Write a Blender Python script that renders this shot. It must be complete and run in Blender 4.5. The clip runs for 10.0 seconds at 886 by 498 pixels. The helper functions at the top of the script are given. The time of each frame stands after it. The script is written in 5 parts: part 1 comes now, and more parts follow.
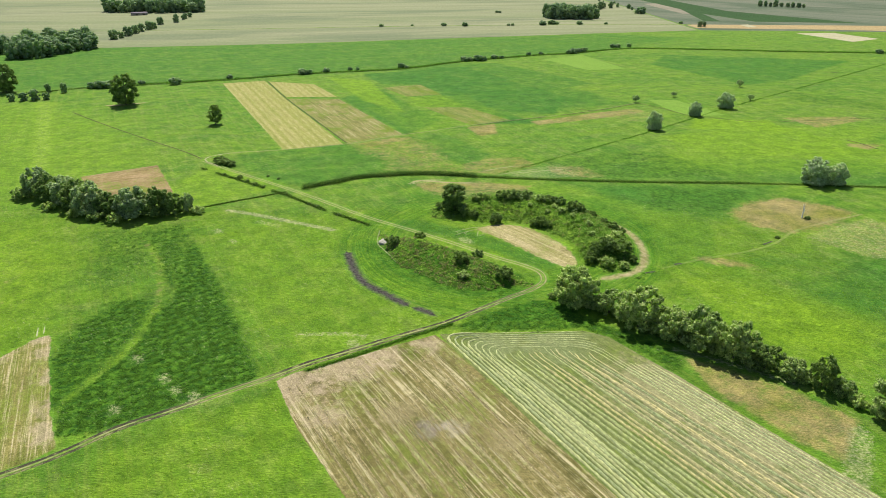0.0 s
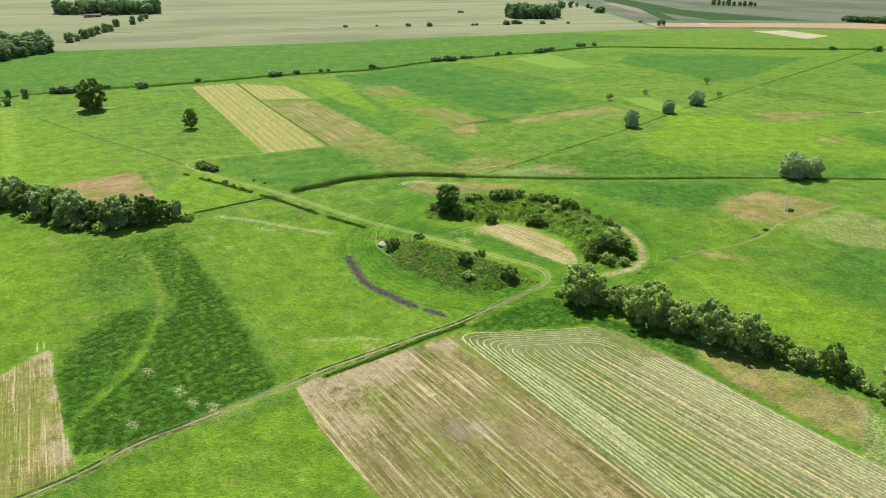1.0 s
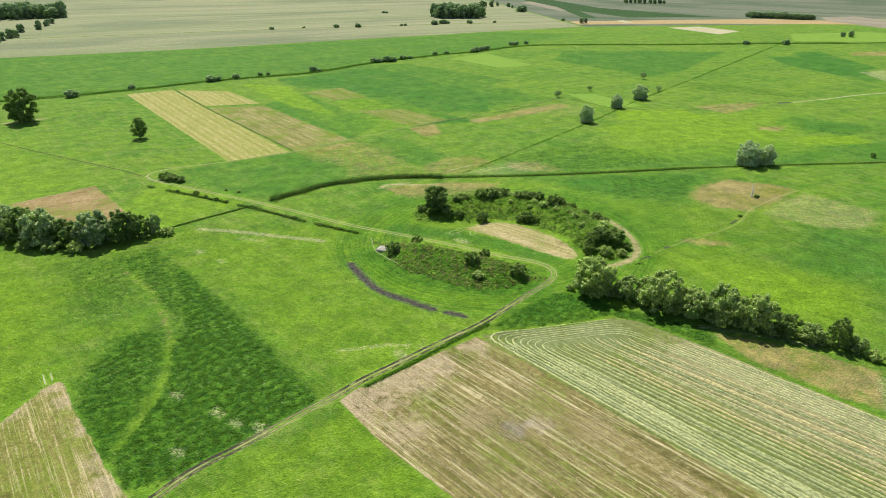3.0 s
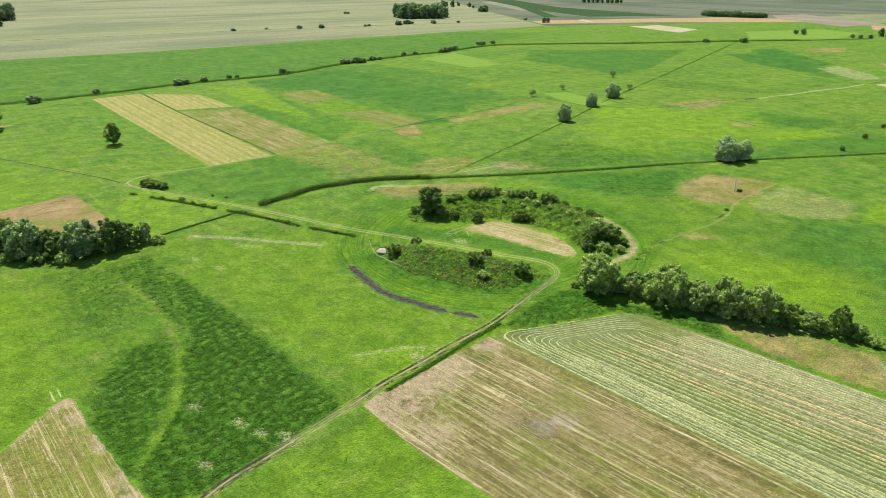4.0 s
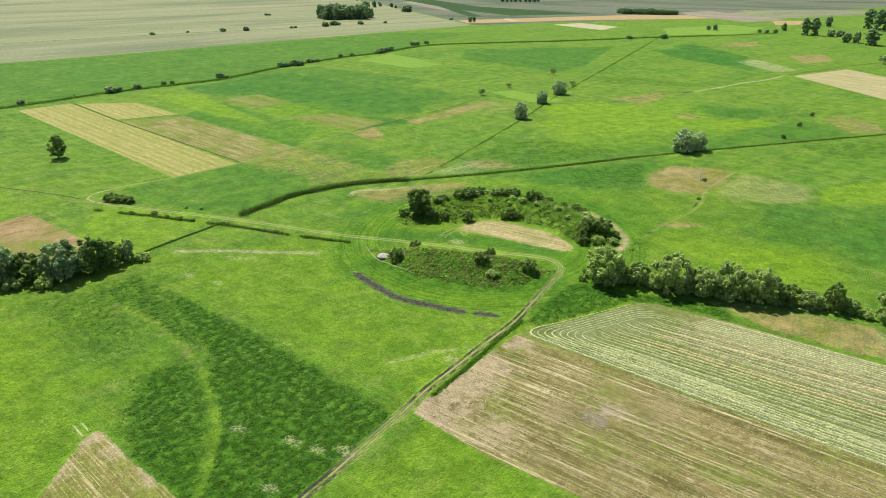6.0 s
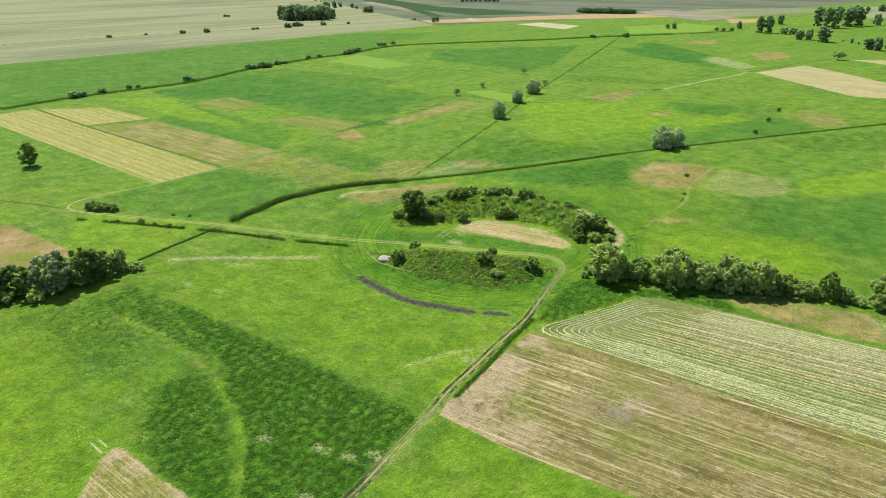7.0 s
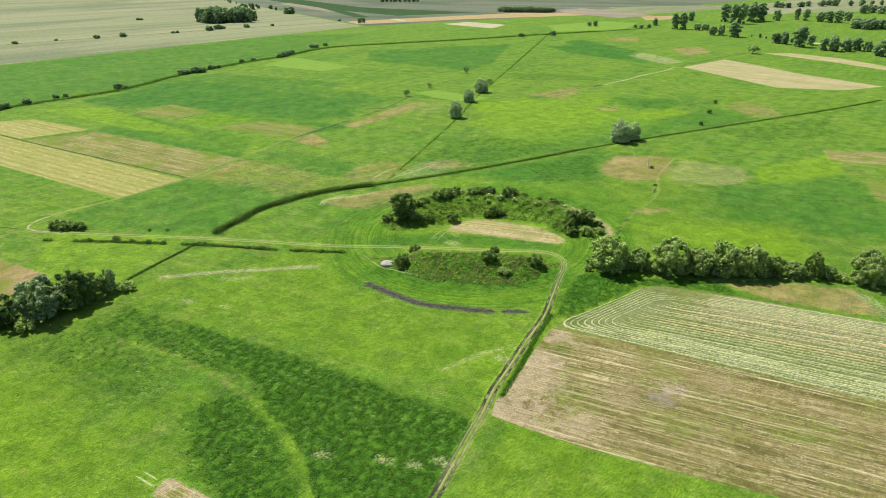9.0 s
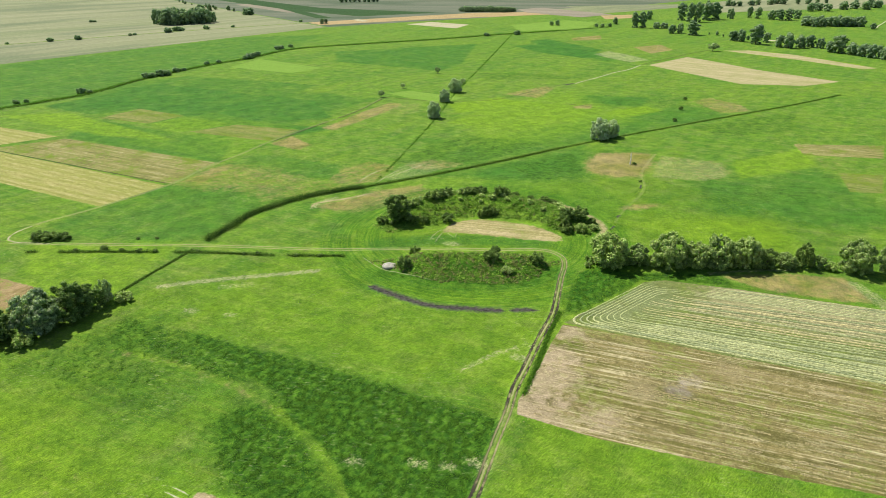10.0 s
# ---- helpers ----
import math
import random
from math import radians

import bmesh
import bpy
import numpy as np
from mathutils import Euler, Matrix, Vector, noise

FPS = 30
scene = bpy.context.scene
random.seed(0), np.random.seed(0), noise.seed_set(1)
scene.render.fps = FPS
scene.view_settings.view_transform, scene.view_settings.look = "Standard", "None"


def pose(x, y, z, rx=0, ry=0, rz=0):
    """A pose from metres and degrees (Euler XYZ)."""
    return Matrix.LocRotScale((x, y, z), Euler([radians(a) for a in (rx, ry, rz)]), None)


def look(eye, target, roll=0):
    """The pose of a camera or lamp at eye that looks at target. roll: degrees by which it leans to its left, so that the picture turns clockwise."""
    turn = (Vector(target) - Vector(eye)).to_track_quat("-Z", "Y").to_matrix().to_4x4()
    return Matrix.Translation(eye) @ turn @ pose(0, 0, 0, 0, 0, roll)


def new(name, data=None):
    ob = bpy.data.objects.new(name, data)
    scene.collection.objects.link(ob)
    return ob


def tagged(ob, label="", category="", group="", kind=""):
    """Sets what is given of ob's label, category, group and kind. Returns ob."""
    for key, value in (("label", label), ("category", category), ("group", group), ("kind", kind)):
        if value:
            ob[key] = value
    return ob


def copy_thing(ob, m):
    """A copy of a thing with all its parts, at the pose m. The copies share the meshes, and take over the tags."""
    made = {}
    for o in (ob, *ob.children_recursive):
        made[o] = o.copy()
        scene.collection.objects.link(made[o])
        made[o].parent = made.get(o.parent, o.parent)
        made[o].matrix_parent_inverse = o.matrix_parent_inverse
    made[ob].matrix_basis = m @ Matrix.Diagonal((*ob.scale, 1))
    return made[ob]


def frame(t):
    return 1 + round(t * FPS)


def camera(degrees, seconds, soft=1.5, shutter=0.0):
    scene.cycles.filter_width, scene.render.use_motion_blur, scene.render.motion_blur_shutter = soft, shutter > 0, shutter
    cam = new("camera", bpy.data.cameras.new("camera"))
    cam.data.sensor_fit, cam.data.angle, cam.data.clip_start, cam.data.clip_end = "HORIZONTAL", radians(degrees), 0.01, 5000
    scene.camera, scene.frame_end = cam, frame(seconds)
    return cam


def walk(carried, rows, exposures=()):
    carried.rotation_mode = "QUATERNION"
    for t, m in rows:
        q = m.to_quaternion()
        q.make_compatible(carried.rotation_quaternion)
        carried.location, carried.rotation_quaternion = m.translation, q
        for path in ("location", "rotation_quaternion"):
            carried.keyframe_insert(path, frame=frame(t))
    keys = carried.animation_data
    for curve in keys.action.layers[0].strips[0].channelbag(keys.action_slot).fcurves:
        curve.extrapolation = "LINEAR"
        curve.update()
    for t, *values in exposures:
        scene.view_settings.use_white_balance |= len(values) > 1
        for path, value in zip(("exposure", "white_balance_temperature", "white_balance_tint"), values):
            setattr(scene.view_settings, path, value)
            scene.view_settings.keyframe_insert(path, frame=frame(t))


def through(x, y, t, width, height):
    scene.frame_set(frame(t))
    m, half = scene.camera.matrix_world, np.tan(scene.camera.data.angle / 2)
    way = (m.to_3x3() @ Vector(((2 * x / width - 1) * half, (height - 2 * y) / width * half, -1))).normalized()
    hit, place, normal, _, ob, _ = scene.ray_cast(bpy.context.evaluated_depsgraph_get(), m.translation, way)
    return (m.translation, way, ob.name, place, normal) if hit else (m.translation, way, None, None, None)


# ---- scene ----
# ---- camera: a steady orbit round the old ring fort, about a hundred metres up ----
cam = camera(67.67, 10.0, 0.8)
ORBIT_X, ORBIT_Y, ORBIT_R = 0.0, 225.0, 226.15


def orbit_pose(t):
    a = -0.06527 * t - 0.00006 * t * t
    x, y = ORBIT_X + ORBIT_R * math.sin(a), ORBIT_Y - ORBIT_R * math.cos(a)
    return pose(x, y, 102.4 + 0.2386 * (t - 5), 90 - 24.212, 0, math.degrees(a + 0.0117)) @ pose(0, 0, 0, 0, 0, 0.058)


walk(cam, [(k * 0.5, orbit_pose(k * 0.5)) for k in range(21)])

# ---- world, sun, exposure ----
SUN_EL, SUN_AZ = radians(55), radians(-14)      # azimuth from +y towards +x
world = bpy.data.worlds.new("sky")
scene.world = world
world.use_nodes = True
wn = world.node_tree
sky = wn.nodes.new("ShaderNodeTexSky")
sky.sky_type, sky.sun_disc = "NISHITA", False
sky.sun_elevation, sky.sun_rotation = SUN_EL, SUN_AZ
wn.nodes["Background"].inputs[1].default_value = 0.075
wn.links.new(sky.outputs[0], wn.nodes["Background"].inputs[0])
sun_data = bpy.data.lights.new("sun", "SUN")
sun_data.energy, sun_data.angle, sun_data.color = 4.6, radians(0.5), (1.0, 0.95, 0.85)
sun = new("sun", sun_data)
sun.matrix_basis = look((math.sin(SUN_AZ) * math.cos(SUN_EL) * 500, math.cos(SUN_AZ) * math.cos(SUN_EL) * 500, math.sin(SUN_EL) * 500), (0, 0, 0))
scene.view_settings.exposure = 0.70


# ---- materials ----
class Nodes:
    """A small writer of node trees."""

    def __init__(self, name):
        self.mat = bpy.data.materials.new(name)
        self.mat.use_nodes = True
        self.t = self.mat.node_tree
        self.bsdf = self.t.nodes["Principled BSDF"]
        self.pos = self.t.nodes.new("ShaderNodeNewGeometry").outputs["Position"]

    def put(self, sock, v):
        if isinstance(v, bpy.types.NodeSocket):
            self.t.links.new(v, sock)
        elif v is not None:
            sock.default_value = (*v, 1.0) if isinstance(v, tuple) and len(v) == 3 and sock.type == "RGBA" else v

    def math(self, op, a, b=None, clamp=False):
        n = self.t.nodes.new("ShaderNodeMath")
        n.operation, n.use_clamp = op, clamp
        self.put(n.inputs[0], a), self.put(n.inputs[1], b)
        return n.outputs[0]

    def turn(self, deg, scale, vec=None):
        n = self.t.nodes.new("ShaderNodeMapping")
        n.vector_type = "TEXTURE"
        n.inputs["Rotation"].default_value = (0, 0, radians(deg))
        n.inputs["Scale"].default_value = scale
        self.put(n.inputs["Vector"], vec or self.pos)
        return n.outputs[0]

    def noise(self, scale, vec=None, detail=3.0, rough=0.55, warp=0.0):
        n = self.t.nodes.new("ShaderNodeTexNoise")
        n.inputs["Scale"].default_value, n.inputs["Detail"].default_value = scale, detail
        n.inputs["Roughness"].default_value, n.inputs["Distortion"].default_value = rough, warp
        self.put(n.inputs["Vector"], vec or self.pos)
        return n.outputs[0]

    def ramp(self, fac, lo, hi, a=0.0, b=1.0):
        n = self.t.nodes.new("ShaderNodeMapRange")
        n.interpolation_type = "SMOOTHSTEP"
        for k, v in enumerate((fac, lo, hi, a, b)):
            self.put(n.inputs[k], v)
        return n.outputs[0]

    def mix(self, fac, a, b, kind="MIX"):
        n = self.t.nodes.new("ShaderNodeMix")
        n.data_type, n.blend_type = "RGBA", kind
        self.put(n.inputs[0], fac), self.put(n.inputs[6], a), self.put(n.inputs[7], b)
        return n.outputs[2]

    def attr(self, name):
        n = self.t.nodes.new("ShaderNodeAttribute")
        n.attribute_name = name
        return n.outputs["Fac"]

    def bump(self, h, strength=0.5, dist=0.2):
        n = self.t.nodes.new("ShaderNodeBump")
        n.inputs["Strength"].default_value, n.inputs["Distance"].default_value = strength, dist
        self.put(n.inputs["Height"], h)
        return n.outputs[0]

    def done(self, colour, rough=0.9, normal=None, spec=0.2):
        self.put(self.bsdf.inputs["Base Color"], colour)
        self.put(self.bsdf.inputs["Roughness"], rough)
        self.bsdf.inputs["Specular IOR Level"].default_value = spec
        if normal:
            self.put(self.bsdf.inputs["Normal"], normal)
        return self.mat


GRASS, GRASS_B, GRASS_Y = (0.079, 0.180, 0.015), (0.046, 0.130, 0.014), (0.116, 0.202, 0.018)
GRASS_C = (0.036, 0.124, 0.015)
LUSH, LUSH_B = (0.025, 0.080, 0.007), (0.056, 0.136, 0.011)
ROWDIR = math.degrees(math.atan2(-0.845, 0.535))


def grass_colour(n):
    """Meadow: broad drifts, patches and clumps; the attributes name what grows where, pale also carries painted far
    haze.
    """
    broad, patchy, clump, fine = n.noise(0.010, detail=5), n.noise(0.045, detail=6, rough=0.6), n.noise(0.5, detail=6, rough=0.65, warp=0.3), n.noise(2.2, detail=4, rough=0.7)
    streak = n.noise(1.0, n.turn(ROWDIR, (14.0, 1.1, 1.0)), detail=4, rough=0.65)
    band = n.noise(1.0, n.turn(28, (160.0, 16.0, 1.0)), detail=4, rough=0.6)
    cool = n.noise(0.03, n.turn(20, (2.2, 1.0, 1.0)), detail=5, rough=0.62)
    c = n.mix(n.ramp(broad, 0.34, 0.66, 0.15, 0.75), GRASS, GRASS_Y)
    c = n.mix(n.ramp(patchy, 0.44, 0.72, 0.0, 0.55), c, GRASS_B)
    c = n.mix(n.math("MULTIPLY", n.ramp(cool, 0.50, 0.62), 0.35), c, GRASS_C)
    c = n.mix(n.math("MULTIPLY", n.ramp(band, 0.5, 0.62), 0.22), c, (0.135, 0.215, 0.012))
    furrow = n.noise(1.0, n.turn(18, (380.0, 7.0, 1.0)), detail=3, rough=0.6, warp=0.15)
    c = n.mix(n.math("MULTIPLY", n.ramp(furrow, 0.47, 0.60), 0.32), c, GRASS_B)
    mown = n.noise(1.0, n.turn(-64, (220.0, 3.4, 1.0)), detail=5, rough=0.65, warp=0.1)
    c = n.mix(n.math("MULTIPLY", n.ramp(mown, 0.50, 0.62), 0.26), c, (0.172, 0.215, 0.045))
    c = n.mix(n.math("MULTIPLY", n.ramp(streak, 0.5, 0.68), 0.55), c, (0.155, 0.225, 0.03))
    seed = n.math("MULTIPLY", n.ramp(n.math("ADD", n.math("MULTIPLY", n.noise(0.11, detail=6, rough=0.65), 0.7), n.math("MULTIPLY", clump, 0.3)), 0.48, 0.64), 0.4)
    c = n.mix(seed, c, (0.17, 0.20, 0.06))
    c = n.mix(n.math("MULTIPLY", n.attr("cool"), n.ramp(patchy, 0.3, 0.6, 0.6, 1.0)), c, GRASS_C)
    c = n.mix(n.math("MULTIPLY", n.attr("bright"), n.ramp(clump, 0.25, 0.6, 0.5, 1.0)), c, (0.140, 0.242, 0.013))
    lush = n.ramp(n.math("ADD", n.attr("lush"), n.math("MULTIPLY", n.math("SUBTRACT", n.noise(0.22, detail=7, rough=0.65), 0.5), 1.0)), 0.15, 0.68)
    c = n.mix(lush, c, n.mix(n.ramp(clump, 0.40, 0.60), LUSH, LUSH_B))
    dry = n.ramp(n.math("ADD", n.attr("dry"), n.math("MULTIPLY", n.math("SUBTRACT", n.noise(0.3, detail=7, rough=0.7), 0.5), 1.5)), 0.3, 0.9)
    c = n.mix(dry, c, n.mix(n.ramp(n.math("ADD", n.math("MULTIPLY", fine, 0.4), n.math("MULTIPLY", patchy, 0.6)), 0.38, 0.6), (0.145, 0.158, 0.030), (0.240, 0.200, 0.084)))
    pale = n.ramp(n.math("ADD", n.attr("pale"), n.math("MULTIPLY", n.math("SUBTRACT", n.noise(1.1, detail=6, rough=0.75), 0.5), 2.4)), 0.45, 1.05)
    c = n.mix(n.math("MULTIPLY", pale, 0.85), c, (0.30, 0.30, 0.16))
    flecks = n.math("MULTIPLY", n.ramp(n.noise(1.0, n.turn(ROWDIR + 12, (2.6, 0.5, 1.0)), detail=4, rough=0.75), 0.56, 0.7), n.ramp(n.noise(0.04, detail=5), 0.42, 0.60))
    c = n.mix(n.math("MULTIPLY", flecks, 0.7), c, (0.30, 0.32, 0.16))
    away = n.t.nodes.new("ShaderNodeVectorMath")
    away.operation = "DISTANCE"
    n.put(away.inputs[0], n.pos)
    away.inputs[1].default_value = (19, 233, 0)
    ringed = n.t.nodes.new("ShaderNodeCombineXYZ")
    n.put(ringed.inputs[0], n.math("MULTIPLY", away.outputs["Value"], 1.1)), n.put(ringed.inputs[1], n.math("MULTIPLY", broad, 9.0))
    arcs = n.math("MULTIPLY", n.ramp(n.noise(1.0, ringed.outputs[0], detail=4, rough=0.65), 0.38, 0.62), n.math("MULTIPLY", n.ramp(away.outputs["Value"], 28.0, 34.0), n.ramp(away.outputs["Value"], 58.0, 66.0, 1.0, 0.0)))
    c = n.mix(n.math("MULTIPLY", arcs, 0.4), c, (0.06, 0.19, 0.014))
    c = n.mix(1.0, c, n.mix(arcs, (1.0, 1.0, 1.0), (0.60, 0.72, 0.68)), "MULTIPLY")
    blade = n.noise(1.0, n.turn(ROWDIR + 70, (1.5, 0.3, 1.0)), detail=4, rough=0.7, warp=0.4)
    drift = n.noise(0.14, detail=6, rough=0.65)
    c = n.mix(1.0, c, n.mix(n.ramp(fine, 0.3, 0.7), (0.80, 0.82, 0.80), (1.20, 1.18, 1.18)), "MULTIPLY")
    c = n.mix(1.0, c, n.mix(n.ramp(blade, 0.3, 0.7), (0.66, 0.70, 0.70), (1.30, 1.28, 1.26)), "MULTIPLY")
    c = n.mix(1.0, c, n.mix(n.ramp(clump, 0.3, 0.7), (0.86, 0.88, 0.88), (1.13, 1.11, 1.09)), "MULTIPLY")
    c = n.mix(1.0, c, n.mix(n.ramp(drift, 0.34, 0.66), (0.78, 0.82, 0.83), (1.20, 1.17, 1.13)), "MULTIPLY")
    h = n.math("ADD", n.math("MULTIPLY", fine, 0.4), n.math("ADD", n.math("MULTIPLY", blade, 0.5), n.math("MULTIPLY", clump, 0.6)))
    return c, h, lush


def meadow_material():
    n = Nodes("meadow_grass")
    c, h, lush = grass_colour(n)
    return n.done(c, 0.9, n.bump(h, 0.8, 0.8), 0.06)


def field_material(name, a, b, c, deg, stripe=0.5, wide=3.0, grass=0.25, relief=0.25, spots=(), run=60.0, rows=0.0, swath=0.0):
    """A mown or dry field: swaths along deg, worn and regrown patches, and grass that creeps in from the edge."""
    n = Nodes(name)
    lines = n.noise(1.0, n.turn(deg, (run, wide, 1.0)), detail=4, rough=0.6, warp=0.2)
    thin = n.noise(1.0, n.turn(deg, (14.0, wide * 0.2, 1.0)), detail=4, rough=0.65)
    patchy, clump, fine = n.noise(0.06, detail=5), n.noise(0.6, detail=6, rough=0.65, warp=0.5), n.noise(2.6, detail=4, rough=0.65)
    col = n.mix(n.ramp(n.math("ADD", lines, n.math("MULTIPLY", n.math("SUBTRACT", clump, 0.5), 0.5)), 0.36, 0.64), a, b)
    col = n.mix(n.math("MULTIPLY", n.ramp(n.math("ADD", thin, n.math("MULTIPLY", n.math("SUBTRACT", clump, 0.5), 0.4)), 0.52, 0.68), stripe), col, c)
    if rows:
        flat = n.t.nodes.new("ShaderNodeSeparateXYZ")
        n.put(flat.inputs[0], n.turn(deg, (1.0, 1.0, 1.0)))
        sway = n.math("MULTIPLY", n.noise(0.06, detail=5, rough=0.6), 3.0)
        wave = n.math("SINE", n.math("ADD", n.math("MULTIPLY", flat.outputs[1], 2 * math.pi / rows), sway))
        kept = n.noise(1.0, n.turn(deg, (9.0, rows, 1.0)), detail=5, rough=0.65)
        pale_row = n.math("MULTIPLY", n.ramp(wave, 0.45, 0.95), n.ramp(kept, 0.45, 0.6))
        dark_row = n.math("MULTIPLY", n.ramp(wave, -0.95, -0.35, 1.0, 0.0), n.ramp(kept, 0.4, 0.58))
        col = n.mix(n.math("MULTIPLY", pale_row, 0.7), col, c)
        col = n.mix(n.math("MULTIPLY", dark_row, 0.36), col, tuple(v * 0.62 for v in a))
    if swath:
        line = n.noise(1.0, n.turn(deg, (46.0, 1.0, 1.0)), detail=6, rough=0.72, warp=0.25)
        worn = n.noise(1.0, n.turn(deg, (26.0, 7.0, 1.0)), detail=5, rough=0.6)
        col = n.mix(n.math("MULTIPLY", n.ramp(worn, 0.5, 0.66), 0.75), col, tuple(v * 0.66 for v in a))
        col = n.mix(n.math("MULTIPLY", n.math("MULTIPLY", n.ramp(line, 0.52, 0.62), n.ramp(n.noise(0.09, detail=5, rough=0.6), 0.36, 0.56, 0.25, 1.0)), swath), col, tuple(v * 1.12 for v in c))
        grit = n.noise(1.7, detail=5, rough=0.75)
        col = n.mix(n.ramp(grit, 0.60, 0.70, 0.0, 0.6), col, (0.045, 0.055, 0.016))
    green = n.math("MULTIPLY", n.ramp(n.math("ADD", patchy, n.math("MULTIPLY", n.math("SUBTRACT", clump, 0.5), 0.9)), 0.48, 0.66), grass)
    col = n.mix(green, col, (0.10, 0.155, 0.012))
    for x, y, r, tint in spots:
        v = n.t.nodes.new("ShaderNodeVectorMath")
        v.operation = "DISTANCE"
        n.put(v.inputs[0], n.pos)
        v.inputs[1].default_value = (x, y, 0)
        d = n.math("ADD", n.math("DIVIDE", v.outputs["Value"], r), n.math("MULTIPLY", n.math("SUBTRACT", n.noise(0.35, detail=7, rough=0.7), 0.5), 3.2))
        col = n.mix(n.ramp(d, 0.2, 1.2, 0.6, 0.0), col, tint)
    col = n.mix(1.0, col, n.mix(n.ramp(fine, 0.3, 0.7), (0.70, 0.70, 0.68), (1.30, 1.30, 1.30)), "MULTIPLY")
    col = n.mix(1.0, col, n.mix(n.ramp(clump, 0.3, 0.7), (0.86, 0.86, 0.85), (1.14, 1.14, 1.14)), "MULTIPLY")
    g, h, lush = grass_colour(n)
    rim = n.ramp(n.math("ADD", n.attr("edge"), n.math("MULTIPLY", n.math("SUBTRACT", n.noise(0.4, detail=6, rough=0.7), 0.5), 1.8)), 0.3, 0.75)
    col = n.mix(rim, g, col)
    return n.done(col, 0.92, n.bump(n.math("ADD", thin, fine), 0.6, relief), 0.06)


def far_material(name, a, b, c, dull, deg, cloud_depth=0.6):
    """A wide far crop: long drill bands, paler tramlines and broad dull patches that paint cloud shadow."""
    n = Nodes(name)
    wide = n.noise(1.0, n.turn(deg, (700.0, 60.0, 1.0)), detail=5, rough=0.6, warp=0.4)
    thin = n.noise(1.0, n.turn(deg, (900.0, 9.0, 1.0)), detail=4, rough=0.6)
    cloud_patch = n.noise(1.0, n.turn(deg + 6, (420.0, 150.0, 1.0)), detail=6, rough=0.62, warp=0.8)
    fine = n.noise(0.25, detail=5, rough=0.7)
    col = n.mix(n.ramp(wide, 0.4, 0.6), a, b)
    col = n.mix(n.math("MULTIPLY", n.ramp(thin, 0.52, 0.66), 0.6), col, c)
    col = n.mix(n.math("MULTIPLY", n.ramp(cloud_patch, 0.47, 0.63), cloud_depth), col, dull)
    col = n.mix(1.0, col, n.mix(n.ramp(fine, 0.3, 0.7), (0.84, 0.85, 0.85), (1.15, 1.15, 1.14)), "MULTIPLY")
    return n.done(col, 0.92, n.bump(fine, 0.5, 0.4), 0.06)


def strip_material(name, a, b, lo=0.45, hi=0.85, scale=1.2, solid=1.0):
    """Bare ground along a line, whose edge breaks up into the grass."""
    n = Nodes(name)
    g, h, lush = grass_colour(n)
    p, f = n.noise(scale, detail=6, rough=0.65, warp=0.6), n.noise(scale * 5, detail=3)
    c = n.mix(n.ramp(p, 0.35, 0.65), a, b)
    c = n.mix(1.0, c, n.mix(f, (0.65, 0.65, 0.65), (1.3, 1.3, 1.3)), "MULTIPLY")
    m = n.ramp(n.math("ADD", n.math("ABSOLUTE", n.attr("u")), n.math("MULTIPLY", n.math("SUBTRACT", n.noise(0.6, detail=6, rough=0.65), 0.5), 1.2)), lo, hi, solid, 0.0)
    return n.done(n.mix(m, g, c), 0.93, n.bump(n.math("ADD", p, f), 0.6, 0.15), 0.08)


def leaf_material(name, a, b, gloss=0.35, through=0.3, rough_leaf=False):
    n = Nodes(name)
    isl = n.t.nodes.new("ShaderNodeNewGeometry").outputs["Random Per Island"]
    ob = n.t.nodes.new("ShaderNodeObjectInfo").outputs["Random"]
    c = n.mix(isl, a, b)
    c = n.mix(1.0, c, n.mix(ob, (0.8, 0.84, 0.84), (1.18, 1.14, 1.05)), "MULTIPLY")
    spray = n.noise(1.6, detail=5, rough=0.7)
    c = n.mix(1.0, c, n.mix(n.ramp(spray, 0.32, 0.68), (0.6, 0.62, 0.6), (1.35, 1.32, 1.28)), "MULTIPLY")
    n.done(c, 1.0 - gloss, n.bump(spray, 0.9, 0.5) if rough_leaf else None, 0.15)
    tr = n.t.nodes.new("ShaderNodeBsdfTranslucent")
    n.put(tr.inputs[0], n.mix(1.0, c, (1.2, 1.5, 0.6), "MULTIPLY"))
    mx = n.t.nodes.new("ShaderNodeMixShader")
    mx.inputs[0].default_value = through
    n.t.links.new(n.bsdf.outputs[0], mx.inputs[1]), n.t.links.new(tr.outputs[0], mx.inputs[2])
    n.t.links.new(mx.outputs[0], n.t.nodes["Material Output"].inputs[0])
    return n.mat


def bark_material():
    n = Nodes("bark")
    s = n.noise(3.0, n.turn(0, (1, 1, 5)), detail=5)
    return n.done(n.mix(n.ramp(s, 0.35, 0.65), (0.05, 0.04, 0.03), (0.16, 0.13, 0.10)), 0.95, n.bump(s, 0.8, 0.05))


def soil_material(name, a, b, scale=1.2):
    n = Nodes(name)
    p, f = n.noise(scale, detail=6, warp=0.6), n.noise(scale * 6, detail=3)
    c = n.mix(n.ramp(p, 0.35, 0.65), a, b)
    c = n.mix(1.0, c, n.mix(f, (0.7, 0.7, 0.7), (1.25, 1.25, 1.25)), "MULTIPLY")
    return n.done(c, 0.95, n.bump(n.math("ADD", p, f), 0.6, 0.1), 0.2)


